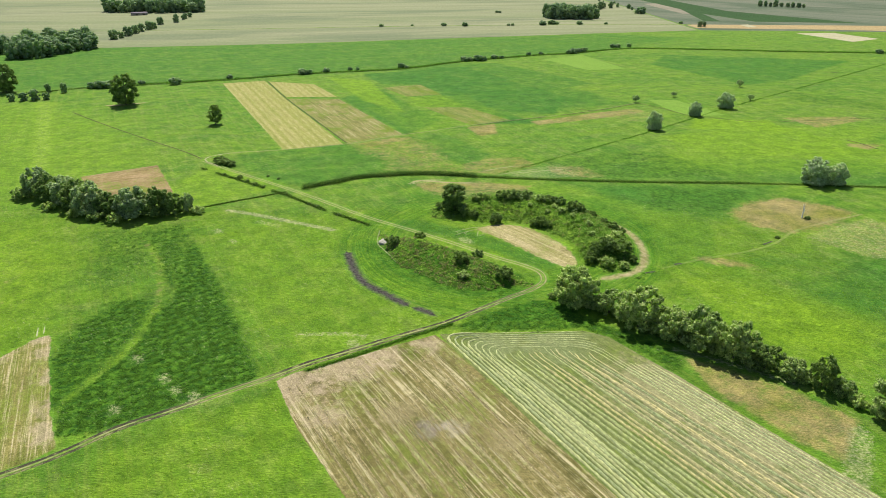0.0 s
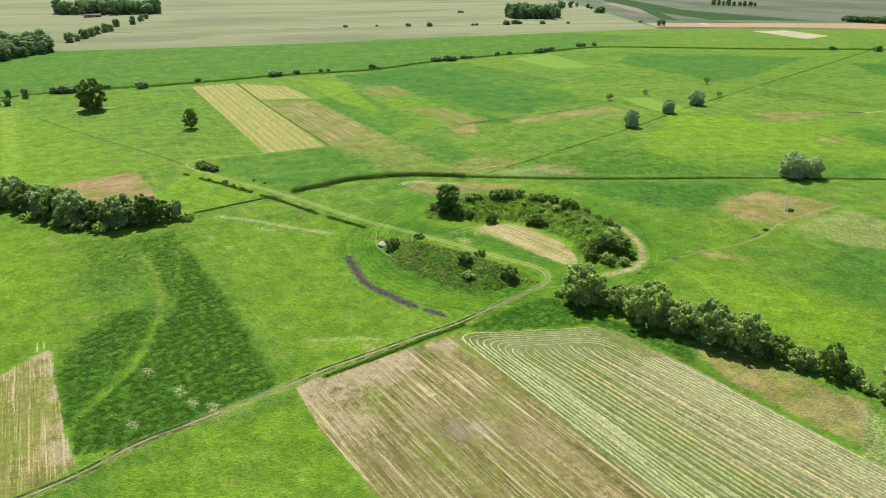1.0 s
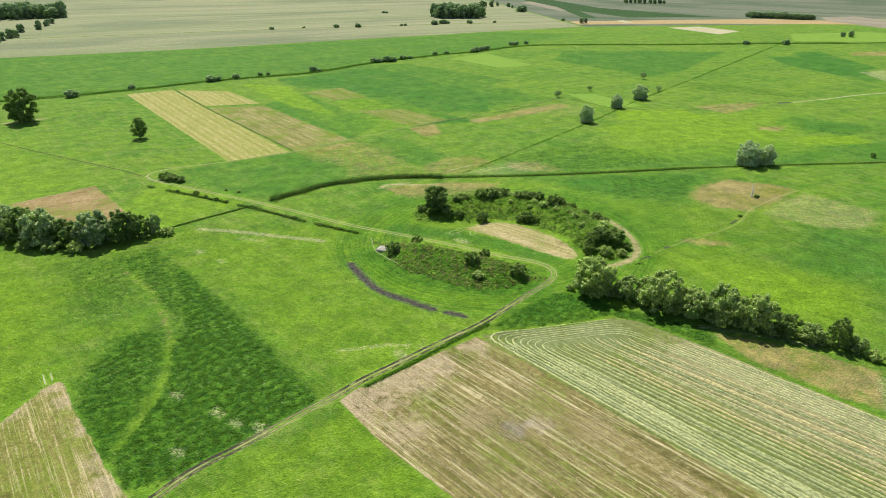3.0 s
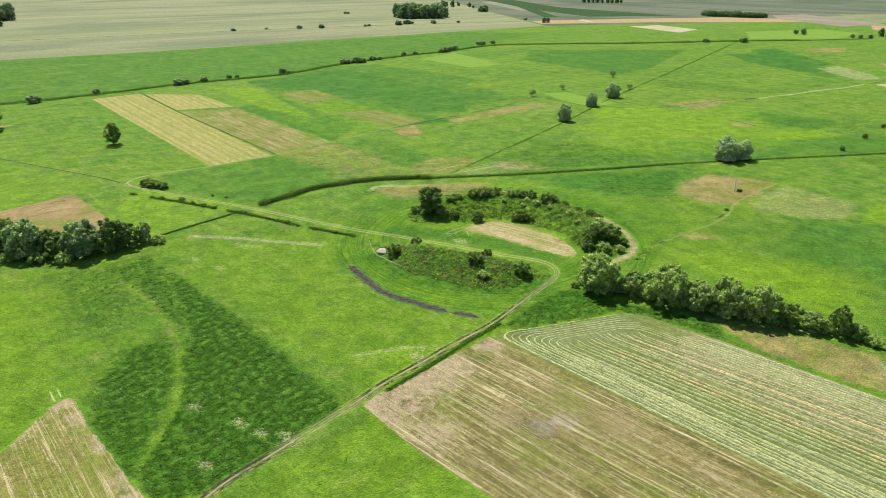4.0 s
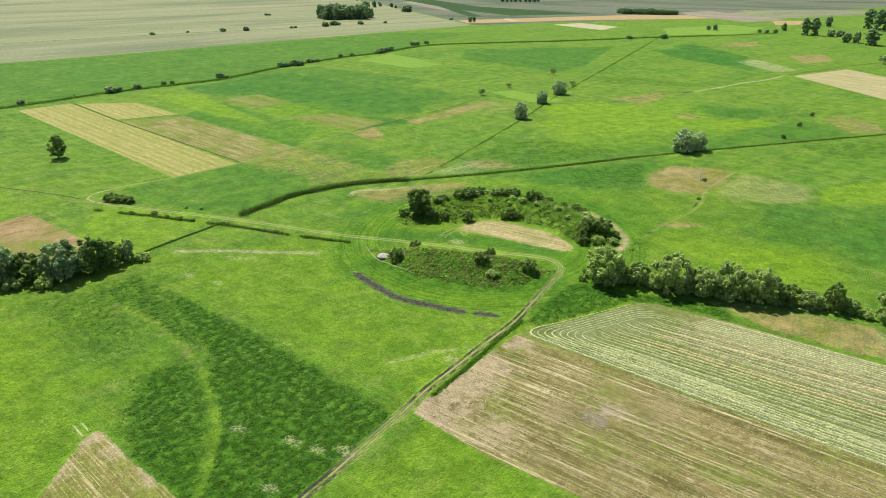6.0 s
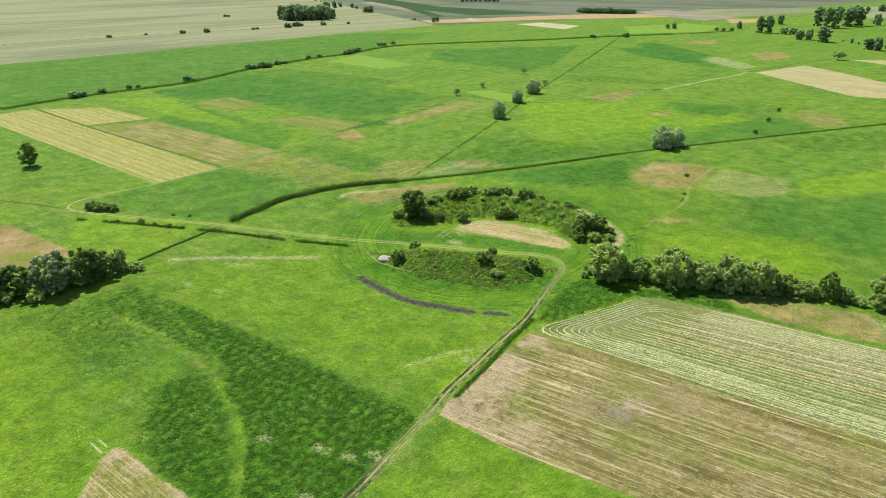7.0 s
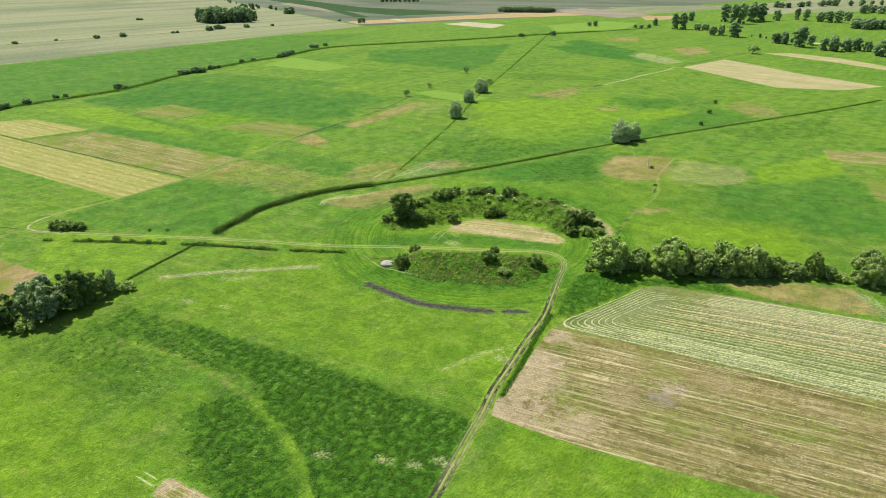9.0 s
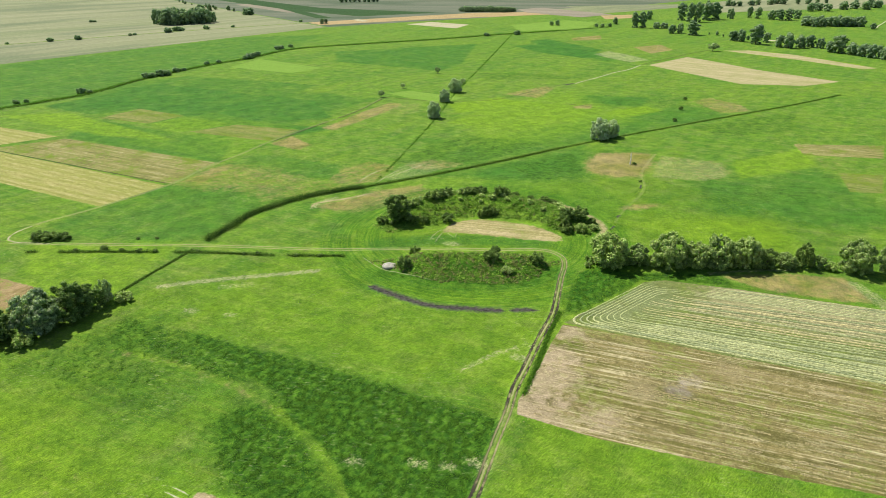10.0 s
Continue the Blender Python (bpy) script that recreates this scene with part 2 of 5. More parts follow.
def track_material():
    """Two worn wheel lines with grass between and beside them; u runs across, wet where the mud lies open."""
    n = Nodes("track_earth")
    c, h, lush = grass_colour(n)
    u = n.math("ABSOLUTE", n.attr("u"))
    off = n.math("ABSOLUTE", n.math("SUBTRACT", u, 0.42))
    wob = n.math("MULTIPLY", n.math("SUBTRACT", n.noise(0.5, detail=6, rough=0.65), 0.5), 0.42)
    rut = n.ramp(n.math("ADD", off, n.math("MULTIPLY", wob, 0.7)), 0.05, 0.15, 1.0, 0.0)
    verge = n.math("MULTIPLY", n.ramp(n.math("ADD", u, wob), 0.45, 0.85, 1.0, 0.0), 0.12)
    c = n.mix(verge, c, (0.19, 0.20, 0.05))
    c = n.mix(n.math("MULTIPLY", rut, n.attr("worn")), c, n.mix(n.noise(1.5, detail=4), (0.20, 0.17, 0.08), (0.36, 0.31, 0.18)))
    mud = n.math("MULTIPLY", n.ramp(n.math("ADD", off, n.math("MULTIPLY", wob, 1.3)), 0.16, 0.28, 1.0, 0.0), n.ramp(n.math("ADD", n.noise(0.25, detail=6, rough=0.7), n.math("MULTIPLY", n.attr("u"), 0.07)), 0.38, 0.54, 0.3, 1.0))
    c = n.mix(n.math("MULTIPLY", mud, n.attr("wet")), c, n.mix(n.noise(0.9, detail=5), (0.012, 0.011, 0.009), (0.06, 0.05, 0.036)))
    spine = n.ramp(n.math("ADD", n.math("ABSOLUTE", n.math("SUBTRACT", n.attr("u"), 0.05)), n.math("MULTIPLY", wob, 0.6)), 0.06, 0.16, 1.0, 0.0)
    c = n.mix(n.math("MULTIPLY", n.math("MULTIPLY", spine, n.attr("wet")), n.ramp(n.noise(0.16, detail=6, rough=0.7), 0.4, 0.58, 0.1, 0.9)), c, (0.27, 0.24, 0.13))
    return n.done(c, 0.9, n.bump(h, 0.6, 0.3), 0.1)


M_MEADOW, M_TRACK, M_BARK = meadow_material(), track_material(), bark_material()
PINKISH = (0.325, 0.262, 0.178)
M_BROWN = field_material("mown_brown_field", (0.112, 0.106, 0.032), (0.172, 0.146, 0.058), (0.360, 0.320, 0.190), ROWDIR, 0.7, 3.4, 0.42, run=120.0, swath=0.9, spots=((-42, 139, 13, PINKISH), (-28, 147, 11, PINKISH), (-18, 152, 7, PINKISH), (-30, 126, 6, PINKISH), (-4.5, 122, 4.0, (0.20, 0.165, 0.150)), (1, 122.5, 3.5, (0.30, 0.26, 0.20)), (-12, 128, 6, (0.237, 0.199, 0.104)), (-6, 158, 5, PINKISH), (14, 118, 6, (0.237, 0.199, 0.104))))
M_STUBBLE = field_material("mown_strip", (0.125, 0.140, 0.030), (0.195, 0.172, 0.060), (0.35, 0.30, 0.17), -63, 0.8, 2.4, 0.55, spots=((-117, 160, 5, PINKISH), (-103, 142, 5, PINKISH), (-110, 153, 5, PINKISH), (-96, 129, 5, PINKISH), (-92, 120, 6, PINKISH), (-124, 150, 5, PINKISH), (-136, 128, 6, PINKISH)), run=120.0, swath=0.9)
M_HAY = field_material("cut_hay_ground", (0.086, 0.118, 0.030), (0.125, 0.146, 0.048), (0.205, 0.202, 0.100), ROWDIR, 0.5, 2.0, 0.4, spots=((58, 138, 20, (0.275, 0.248, 0.142)), (70, 118, 18, (0.275, 0.248, 0.142)), (84, 98, 18, (0.275, 0.248, 0.142)), (98, 78, 18, (0.275, 0.248, 0.142)), (30, 158, 14, (0.160, 0.190, 0.085)), (12, 158, 9, (0.160, 0.190, 0.085))))
M_FLOOR = field_material("cut_grass_floor", (0.215, 0.200, 0.072), (0.295, 0.252, 0.125), (0.39, 0.34, 0.20), -52, 0.6, 1.8, 0.5, swath=0.5)
M_STRAW = field_material("straw_field", (0.205, 0.215, 0.056), (0.250, 0.238, 0.082), (0.33, 0.30, 0.14), -64.5, 0.35, 6.0, 0.2, run=400.0, rows=4.6)
M_BLOND = field_material("blond_field", (0.255, 0.240, 0.110), (0.310, 0.275, 0.150), (0.37, 0.33, 0.20), -72, 0.4, 8.0, 0.25, run=300.0)
M_TAN = field_material("tan_field", (0.142, 0.145, 0.040), (0.195, 0.185, 0.066), (0.30, 0.275, 0.145), -63, 0.4, 5.0, 0.9, swath=0.8)
M_FAINT = field_material("faint_dry_plot", (0.112, 0.155, 0.028), (0.155, 0.168, 0.044), (0.26, 0.235, 0.115), -63, 0.35, 5.0, 0.9, swath=0.6)
M_PINK = field_material("reddish_field", (0.19, 0.145, 0.060), (0.26, 0.19, 0.098), (0.34, 0.28, 0.17), 32, 0.2, 9.0, 0.8, run=14.0, swath=0.3)
# The fourth colour paints cloud shadow; the raised blue stands for haze.
M_GRAIN = far_material("grain_field", (0.158, 0.182, 0.090), (0.196, 0.206, 0.114), (0.258, 0.252, 0.154), (0.100, 0.126, 0.070), 12)
M_ORANGE = field_material("ripe_field", (0.270, 0.205, 0.096), (0.310, 0.235, 0.118), (0.345, 0.280, 0.160), 0, 0.3, 8.0, 0.0)
M_WHITE = field_material("pale_field", (0.30, 0.28, 0.17), (0.34, 0.32, 0.21), (0.38, 0.36, 0.25), 0, 0.3, 8.0, 0.0)
# Crop green darkened in its colour to paint the cloud shadow over it.
M_CLOUDCROP = field_material("clouded_crop", (0.025, 0.059, 0.017), (0.032, 0.070, 0.021), (0.042, 0.084, 0.025), -60, 0.3, 8.0, 0.0)
# Far field base kept dark: cloud shadow is put into its colours.
M_CLOUDED = far_material("clouded_field", (0.088, 0.110, 0.070), (0.120, 0.132, 0.090), (0.165, 0.160, 0.115), (0.055, 0.085, 0.045), -50, 0.7)
M_ROSE = far_material("bare_far_field", (0.180, 0.165, 0.118), (0.225, 0.198, 0.142), (0.26, 0.232, 0.175), (0.14, 0.138, 0.092), -58, 0.4)
M_CROP = field_material("young_crop", (0.122, 0.222, 0.028), (0.135, 0.230, 0.034), (0.155, 0.240, 0.045), -60, 0.3, 4.0, 0.0)
M_MUD = strip_material("black_mud", (0.020, 0.019, 0.017), (0.075, 0.070, 0.060), 0.1, 0.95, 0.9)
M_SAND = strip_material("bare_earth", (0.19, 0.160, 0.072), (0.36, 0.29, 0.17), 0.1, 0.9, 0.45, 0.8)
M_SILT = strip_material("pale_silt", (0.22, 0.20, 0.11), (0.36, 0.33, 0.22), 0.12, 0.6, 0.4, 0.85)
M_MARK = strip_material("pressed_grass", (0.20, 0.20, 0.10), (0.32, 0.31, 0.19), 0.2, 0.8, 0.5, 0.5)
M_FURROW = strip_material("dark_furrow", (0.030, 0.034, 0.012), (0.085, 0.072, 0.030), 0.25, 0.75, 0.5, 0.9)
M_STREAM = strip_material("stream_bed", (0.24, 0.23, 0.14), (0.40, 0.39, 0.28), 0.1, 0.6, 0.25, 0.85)
M_STONE = soil_material("grey_stone", (0.24, 0.23, 0.19), (0.39, 0.37, 0.31), 1.6)
M_WEED = leaf_material("weed_leaf", (0.118, 0.230, 0.029), (0.291, 0.420, 0.084), 0.1, 0.36)
M_DRYWEED = leaf_material("dry_weed", (0.150, 0.140, 0.048), (0.290, 0.255, 0.120), 0.1, 0.25)
M_REED = leaf_material("reed_leaf", (0.030, 0.080, 0.010), (0.095, 0.165, 0.024), 0.1, 0.3)
M_TUFT = leaf_material("tuft_leaf", (0.12, 0.235, 0.012), (0.215, 0.315, 0.03), 0.1, 0.42)
M_LUSHTUFT = leaf_material("tall_grass_leaf", (0.042, 0.116, 0.009), (0.084, 0.186, 0.017), 0.1, 0.42)
M_HAYROW = leaf_material("drying_hay", (0.275, 0.325, 0.148), (0.415, 0.445, 0.24), 0.05, 0.12, True)
M_HAYDRY = leaf_material("bleached_hay", (0.381, 0.358, 0.185), (0.504, 0.459, 0.258), 0.05, 0.1, True)
M_SWATH = leaf_material("scattered_straw", (0.36, 0.30, 0.15), (0.56, 0.49, 0.31), 0.05, 0.1, True)
M_WILLOW = leaf_material("willow_leaf", (0.31, 0.39, 0.235), (0.60, 0.67, 0.47), 0.25, 0.36, True)
M_LEAF = leaf_material("green_leaf", (0.165, 0.245, 0.062), (0.52, 0.61, 0.265), 0.25, 0.42, True)
M_DARKLEAF = leaf_material("dark_leaf", (0.080, 0.140, 0.034), (0.270, 0.370, 0.115), 0.25, 0.36, True)
M_GREYLEAF = leaf_material("grey_leaf", (0.165, 0.235, 0.110), (0.52, 0.60, 0.37), 0.25, 0.4, True)
# Leaves of distant trees, greyed and blued: haze painted into the colour.
M_HAZYLEAF = leaf_material("hazy_far_leaf", (0.100, 0.165, 0.090), (0.300, 0.395, 0.230), 0.2, 0.4, True)
M_SLATE = soil_material("dull_roof", (0.10, 0.085, 0.10), (0.16, 0.14, 0.16), 0.8)
M_WOOD = soil_material("weathered_wood", (0.72, 0.70, 0.62), (0.88, 0.86, 0.8), 4.0)


# ---- shaping helpers ----
def mesh_of(name, verts, faces, mat, smooth=False):
    """A mesh of quads."""
    v, f = np.asarray(verts, np.float32), np.asarray(faces, np.int32)
    me = bpy.data.meshes.new(name)
    me.vertices.add(len(v))
    me.vertices.foreach_set("co", v.ravel())
    me.loops.add(f.size)
    me.loops.foreach_set("vertex_index", f.ravel())
    me.polygons.add(len(f))
    me.polygons.foreach_set("loop_start", np.arange(0, f.size, 4, dtype=np.int32))
    me.update(calc_edges=True)
    me.materials.append(mat)
    if smooth:
        me.shade_smooth()
    return me


def part(name, me, parent, label=""):
    ob = new(name, me)
    ob.parent = parent
    return tagged(ob, label)


def line_distance(x, y, pts):
    """Distance to a line of points, the side (left of it: plus) and how far along it, 0 to 1."""
    x, y = np.asarray(x, float), np.asarray(y, float)
    best, side, along = np.full(x.shape, 1e9), np.zeros(x.shape), np.zeros(x.shape)
    seg = [math.dist(a, b) for a, b in zip(pts, pts[1:])]
    run, total = 0.0, sum(seg)
    for (ax, ay), (bx, by), l in zip(pts, pts[1:], seg):
        dx, dy = (bx - ax) / l, (by - ay) / l
        s = np.clip((x - ax) * dx + (y - ay) * dy, 0, l)
        d = np.hypot(x - ax - s * dx, y - ay - s * dy)
        near = d < best
        best = np.where(near, d, best)
        side = np.where(near, dx * (y - ay) - dy * (x - ax), side)
        along = np.where(near, (run + s) / total, along)
        run += l
    return best, np.sign(side), along


def inside(x, y, poly):
    hit = np.zeros(np.shape(x), bool)
    for (ax, ay), (bx, by) in zip(poly, poly[1:] + poly[:1]):
        if ay != by:
            hit ^= ((ay > y) != (by > y)) & (x < (bx - ax) * (y - ay) / (by - ay) + ax)
    return hit


def smooth01(v):
    v = np.clip(v, 0, 1)
    return v * v * (3 - 2 * v)


NEAR_CREST = [(-27, 236), (-20, 229), (-8, 221), (6, 209), (17, 201), (27, 195)]
FAR_CREST = [(-3, 258), (5, 264), (15, 268), (28, 269), (42, 264), (52, 253), (57, 238), (59, 222), (57, 207)]


def height(x, y):
    """The lie of the land: flat meadow with the two crescent ramparts of the ring."""
    x, y = np.asarray(x, float), np.asarray(y, float)
    z = np.zeros(np.broadcast(x, y).shape)
    d, s, a = line_distance(x, y, NEAR_CREST)
    taper = smooth01(a / 0.3) * smooth01((1 - a) / 0.25)
    z = np.maximum(z, 3.9 * taper * smooth01(1 - d / np.where(s > 0, 9.0, 4 + 13 * taper)))
    d, s, a = line_distance(x, y, FAR_CREST)
    taper = smooth01(a / 0.15) * smooth01((1 - a) / 0.15)
    z = np.maximum(z, 4.2 * taper * smooth01(1 - d / np.where(s > 0, 14.0, 7 + 13 * taper)))
    return z


def h1(x, y):
    return float(height(x, y))


def curve_points(pts, step):
    """Points at even steps along a smooth line through pts."""
    pts = [Vector((*p, 0)) for p in pts]
    ext = [pts[0] * 2 - pts[1], *pts, pts[-1] * 2 - pts[-2]]
    out = []
    for a, b, c, d in zip(ext, ext[1:], ext[2:], ext[3:]):
        n = max(1, round((c - b).length / step))
        for k in range(n):
            t = k / n
            out.append(0.5 * (2 * b + (c - a) * t + (2 * a - 5 * b + 4 * c - d) * t * t + (3 * b - a - 3 * c + d) * t ** 3))
    out.append(pts[-1])
    return [(p.x, p.y) for p in out]


def ribbon(name, pts, width, mat, lift, across=6, step=1.5, wobble=0.15, fields=(), taper=0.0):
    """A strip of ground along a line, on the land, with the numbers u (across) and the given ones (along) on it."""
    line = curve_points(pts, step)
    rng = random.Random(len(line))
    verts, u, rows = [], [], []
    for k, (x, y) in enumerate(line):
        ax, ay = line[max(k - 1, 0)]
        bx, by = line[min(k + 1, len(line) - 1)]
        l = math.hypot(bx - ax, by - ay)
        nx, ny = -(by - ay) / l, (bx - ax) / l
        for j in range(across + 1):
            s = 2 * j / across - 1
            w = width / 2 * s * (1 + (wobble * rng.uniform(-1, 1) if abs(s) == 1 else 0))
            px, py = x + nx * w, y + ny * w
            verts.append((px, py, h1(px, py) + (0.008 if abs(s) == 1 else lift)))
            near = min(1.0, min(k, len(line) - 1 - k) * step / taper) if taper else 1.0
            u.append(math.copysign(1 - (1 - abs(s)) * near, s))
            rows.append(k / (len(line) - 1))
    n = across + 1
    faces = [(k * n + j, (k + 1) * n + j, (k + 1) * n + j + 1, k * n + j + 1) for k in range(len(line) - 1) for j in range(across)]
    faces = [f[::-1] for f in faces]
    me = mesh_of(name, verts, faces, mat, True)
    for key, values in (("u", u), *((k, [f(a) for a in rows]) for k, f in fields)):
        me.attributes.new(key, "FLOAT", "POINT").data.foreach_set("value", np.array(values, np.float32))
    growth(me)
    return new(name, me)


def patch(name, pts, mat, label, lift=0.05, rim=1.3, step=3.0, category="field", drape=False):
    """A field: a sheet a little above the ground; the number edge grows from its border inwards."""
    lift += 0.003 * len(FIELDS)
    edge = []
    for (ax, ay), (bx, by) in zip(pts, pts[1:] + pts[:1]):
        n = max(1, min(120, round(math.hypot(bx - ax, by - ay) / step)))
        edge += [(ax + (bx - ax) * k / n, ay + (by - ay) * k / n, lift) for k in range(n)]
    bm = bmesh.new()
    f = bm.faces.new([bm.verts.new(v) for v in edge])
    f.normal_update()
    if f.normal.z < 0:
        f.normal_flip()
    layer = bm.verts.layers.float.new("edge")
    f = bm.faces[:][0]
    bmesh.ops.inset_region(bm, faces=[f], thickness=rim, use_even_offset=True, use_boundary=True)
    bm.verts.index_update()
    border = {v for e in bm.edges if e.is_boundary for v in e.verts}
    for v in bm.verts:
        v[layer] = 0.0 if v in border else 1.0
        if v in border:
            v.co.z = 0.006
    bmesh.ops.triangulate(bm, faces=bm.faces[:])
    if drape:
        for _ in range(3):
            bmesh.ops.subdivide_edges(bm, edges=[e for e in bm.edges if e.calc_length() > 1.5], cuts=1)
            bmesh.ops.triangulate(bm, faces=bm.faces[:])
        for v in bm.verts:
            v.co.z = h1(v.co.x, v.co.y) + 0.006 + (lift - 0.006) * min(1.0, v[layer] * 2)
    me = bpy.data.meshes.new(name)
    bm.to_mesh(me)
    bm.free()
    growth(me)
    me.materials.append(mat)
    FIELDS.append(pts)
    return tagged(new(name, me), label, category, kind="structure")


FIELDS = []


# ---- ground: one sheet to the horizon ----
def spaced(lo, hi, far_lo, far_hi, reach):
    """Steps of 1.4 m from lo to hi, of three metres to far_lo and far_hi, then steps that grow out to reach."""
    out = list(np.arange(far_lo, lo, 3.0)) + list(np.arange(lo, hi, 1.4)) + list(np.arange(hi, far_hi + 0.1, 3.0))
    for sign in (1, -1):
        at, s = (out[-1] if sign > 0 else out[0]), 3.0
        while abs(at) < reach:
            s *= 1.07
            at += sign * s
            out.append(at)
    return np.array(sorted(out))


gx, gy = spaced(-170, 130, -480, 720, 4500), spaced(90, 300, 60, 860, 4500)
GX, GY = np.meshgrid(gx, gy)
nxv, nyv = len(gx), len(gy)


def soft_area(poly, feather):
    """1 inside a polygon, falling to 0 over the feather outside and inside its edge."""
    d, _, _ = line_distance(GX, GY, poly + poly[:1])
    return smooth01(0.5 + np.where(inside(GX, GY, poly), d, -d) / (2 * feather))


def soft_line(pts, half, feather):
    d, _, _ = line_distance(GX, GY, pts)
    return smooth01((half + feather - d) / feather)


def soft_spot(x, y, rx, ry, deg=0):
    c, s = math.cos(radians(deg)), math.sin(radians(deg))
    dx, dy = GX - x, GY - y
    return smooth01(1.3 - np.hypot((dx * c + dy * s) / rx, (dy * c - dx * s) / ry))


lush, dry, bright, pale, cool = (np.zeros(GX.shape) for _ in range(5))
# tall dark meadow between the grove and the track, with a lighter winding hollow
HOLLOW = [(-113, 226), (-100, 204), (-95, 191), (-90.5, 174), (-89, 160), (-90.5, 147), (-92, 140), (-94.5, 131)]
lush = np.maximum(lush, 0.95 * soft_area([(-99, 231), (-81, 201), (-66.5, 176), (-54.7, 152), (-49, 141), (-63, 132), (-75, 122), (-90, 118), (-95, 131), (-92, 141), (-88, 155), (-91, 171), (-88, 184), (-93, 203)], 3.0))
lush = np.maximum(lush, 0.9 * soft_area([(-105, 183), (-92, 185), (-90.5, 164), (-93, 148), (-94, 130), (-99, 129), (-107, 146), (-110, 162), (-108, 174)], 10))
lush = np.maximum(lush, 0.55 * soft_area([(-117, 239), (-109, 250), (-99, 231), (-90, 203), (-86, 188), (-97, 195), (-106, 208), (-116, 224)], 3.5))
lush = np.maximum(lush, 0.42 * soft_area([(-150, 243), (-122, 246), (-105, 246), (-96, 215), (-110, 185), (-124, 195)], 14))
lush *= 1 - 0.5 * soft_line(HOLLOW, 0.1, 1.9)
bright = np.maximum(bright, 0.35 * soft_line(HOLLOW, 0.3, 2.2))
dry = np.maximum(dry, 0.42 * soft_line([(-117, 230), (-105, 213), (-97, 196), (-92, 180)], 0.8, 2.2))
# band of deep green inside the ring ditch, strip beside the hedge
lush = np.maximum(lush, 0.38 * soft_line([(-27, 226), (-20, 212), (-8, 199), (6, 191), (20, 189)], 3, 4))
lush = np.maximum(lush, 0.62 * soft_area([(0, 167), (13, 177), (27, 185), (36, 184), (40, 176), (48, 170), (64, 156), (62, 142), (50, 158), (40, 167), (16, 165.5), (4, 165.5)], 2.0))
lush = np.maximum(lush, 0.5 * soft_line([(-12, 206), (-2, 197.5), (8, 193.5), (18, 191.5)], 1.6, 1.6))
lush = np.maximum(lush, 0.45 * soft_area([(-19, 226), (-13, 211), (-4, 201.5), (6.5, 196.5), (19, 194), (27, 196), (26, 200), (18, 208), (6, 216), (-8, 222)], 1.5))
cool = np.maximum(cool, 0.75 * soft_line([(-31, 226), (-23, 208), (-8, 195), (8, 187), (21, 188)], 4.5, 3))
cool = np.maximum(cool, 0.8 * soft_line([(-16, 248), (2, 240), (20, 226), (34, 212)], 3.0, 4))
lush = np.maximum(lush, 0.22 * soft_area([(60, 290), (130, 296), (118, 270), (90, 262)], 10))
dry = np.maximum(dry, 0.78 * soft_area([(64, 154), (76, 147), (88, 138), (98, 126), (86, 111), (80, 117), (66, 137)], 2))
dry = np.maximum(dry, 0.75 * soft_spot(98, 214, 14, 5, -20))
bright = np.maximum(bright, 0.85 * soft_area([(75, 205), (100, 200), (130, 170), (108, 145), (84, 160)], 10))
bright = np.maximum(bright, 0.75 * soft_area([(-31, 222), (-24, 208), (-10, 193), (6, 187), (21, 186), (17, 182), (0, 179), (-14, 184), (-28, 199), (-34, 214)], 2.5))
bright = np.maximum(bright, 0.6 * soft_area([(-130, 110), (-118, 155), (-190, 230), (-230, 180)], 15))
bright = np.maximum(bright, 0.4 * soft_area([(-42, 137), (-78, 112), (-60, 70), (-5, 74)], 2))
bright = np.maximum(bright, 1.0 * soft_area([(-305, 482), (-291, 483), (-203, 320), (-215, 320)], 2))
pale = np.maximum(pale, 0.5 * soft_area([(-305, 482), (-291, 483), (-203, 320), (-215, 320)], 2))
bright = np.maximum(bright, 0.55 * soft_area([(-420, 520), (-250, 450), (-200, 400), (-160, 330), (-215, 250), (-330, 270)], 25))
pale = np.maximum(pale, 0.22 * soft_area([(-420, 520), (-270, 450), (-225, 370), (-215, 320), (-240, 270), (-330, 270)], 25))
bright = np.maximum(bright, 0.75 * soft_area([(-240, 260), (-160, 245), (-135, 215), (-122, 165), (-135, 130), (-230, 160)], 18))
bright = np.maximum(bright, 0.4 * soft_area([(-100, 252), (-30, 262), (30, 300), (60, 296), (110, 250), (100, 200), (30, 150), (-40, 146), (-62, 176)], 8))
dry = np.maximum(dry, 0.3 * soft_area([(-230, 255), (-150, 238), (-128, 205), (-122, 165), (-140, 110), (-240, 140)], 18))
# strips of meadow cut at other times
cool = np.maximum(cool, 0.7 * soft_area([(-84, 500), (-60, 545), (-6, 430), (-27, 393)], 2))
bright = np.maximum(bright, 0.6 * soft_area([(-34, 506), (-8, 515), (12, 472), (-20, 470)], 2))
cool = np.maximum(cool, 0.8 * soft_area([(60, 300), (155, 298), (120, 262), (92, 240), (74, 262)], 8))
cool = np.maximum(cool, 0.7 * soft_area([(112, 190), (150, 215), (215, 190), (180, 130), (140, 150)], 8))
cool = np.maximum(cool, 0.6 * soft_area([(-8, 440), (60, 452), (130, 492), (90, 560), (-40, 540)], 10))
bright = np.maximum(bright, 0.5 * soft_area([(100, 320), (230, 320), (280, 420), (190, 420), (130, 380)], 12))
bright = np.maximum(bright, 0.6 * soft_area([(-125, 330), (-75, 296), (-112, 264), (-135, 275)], 3))
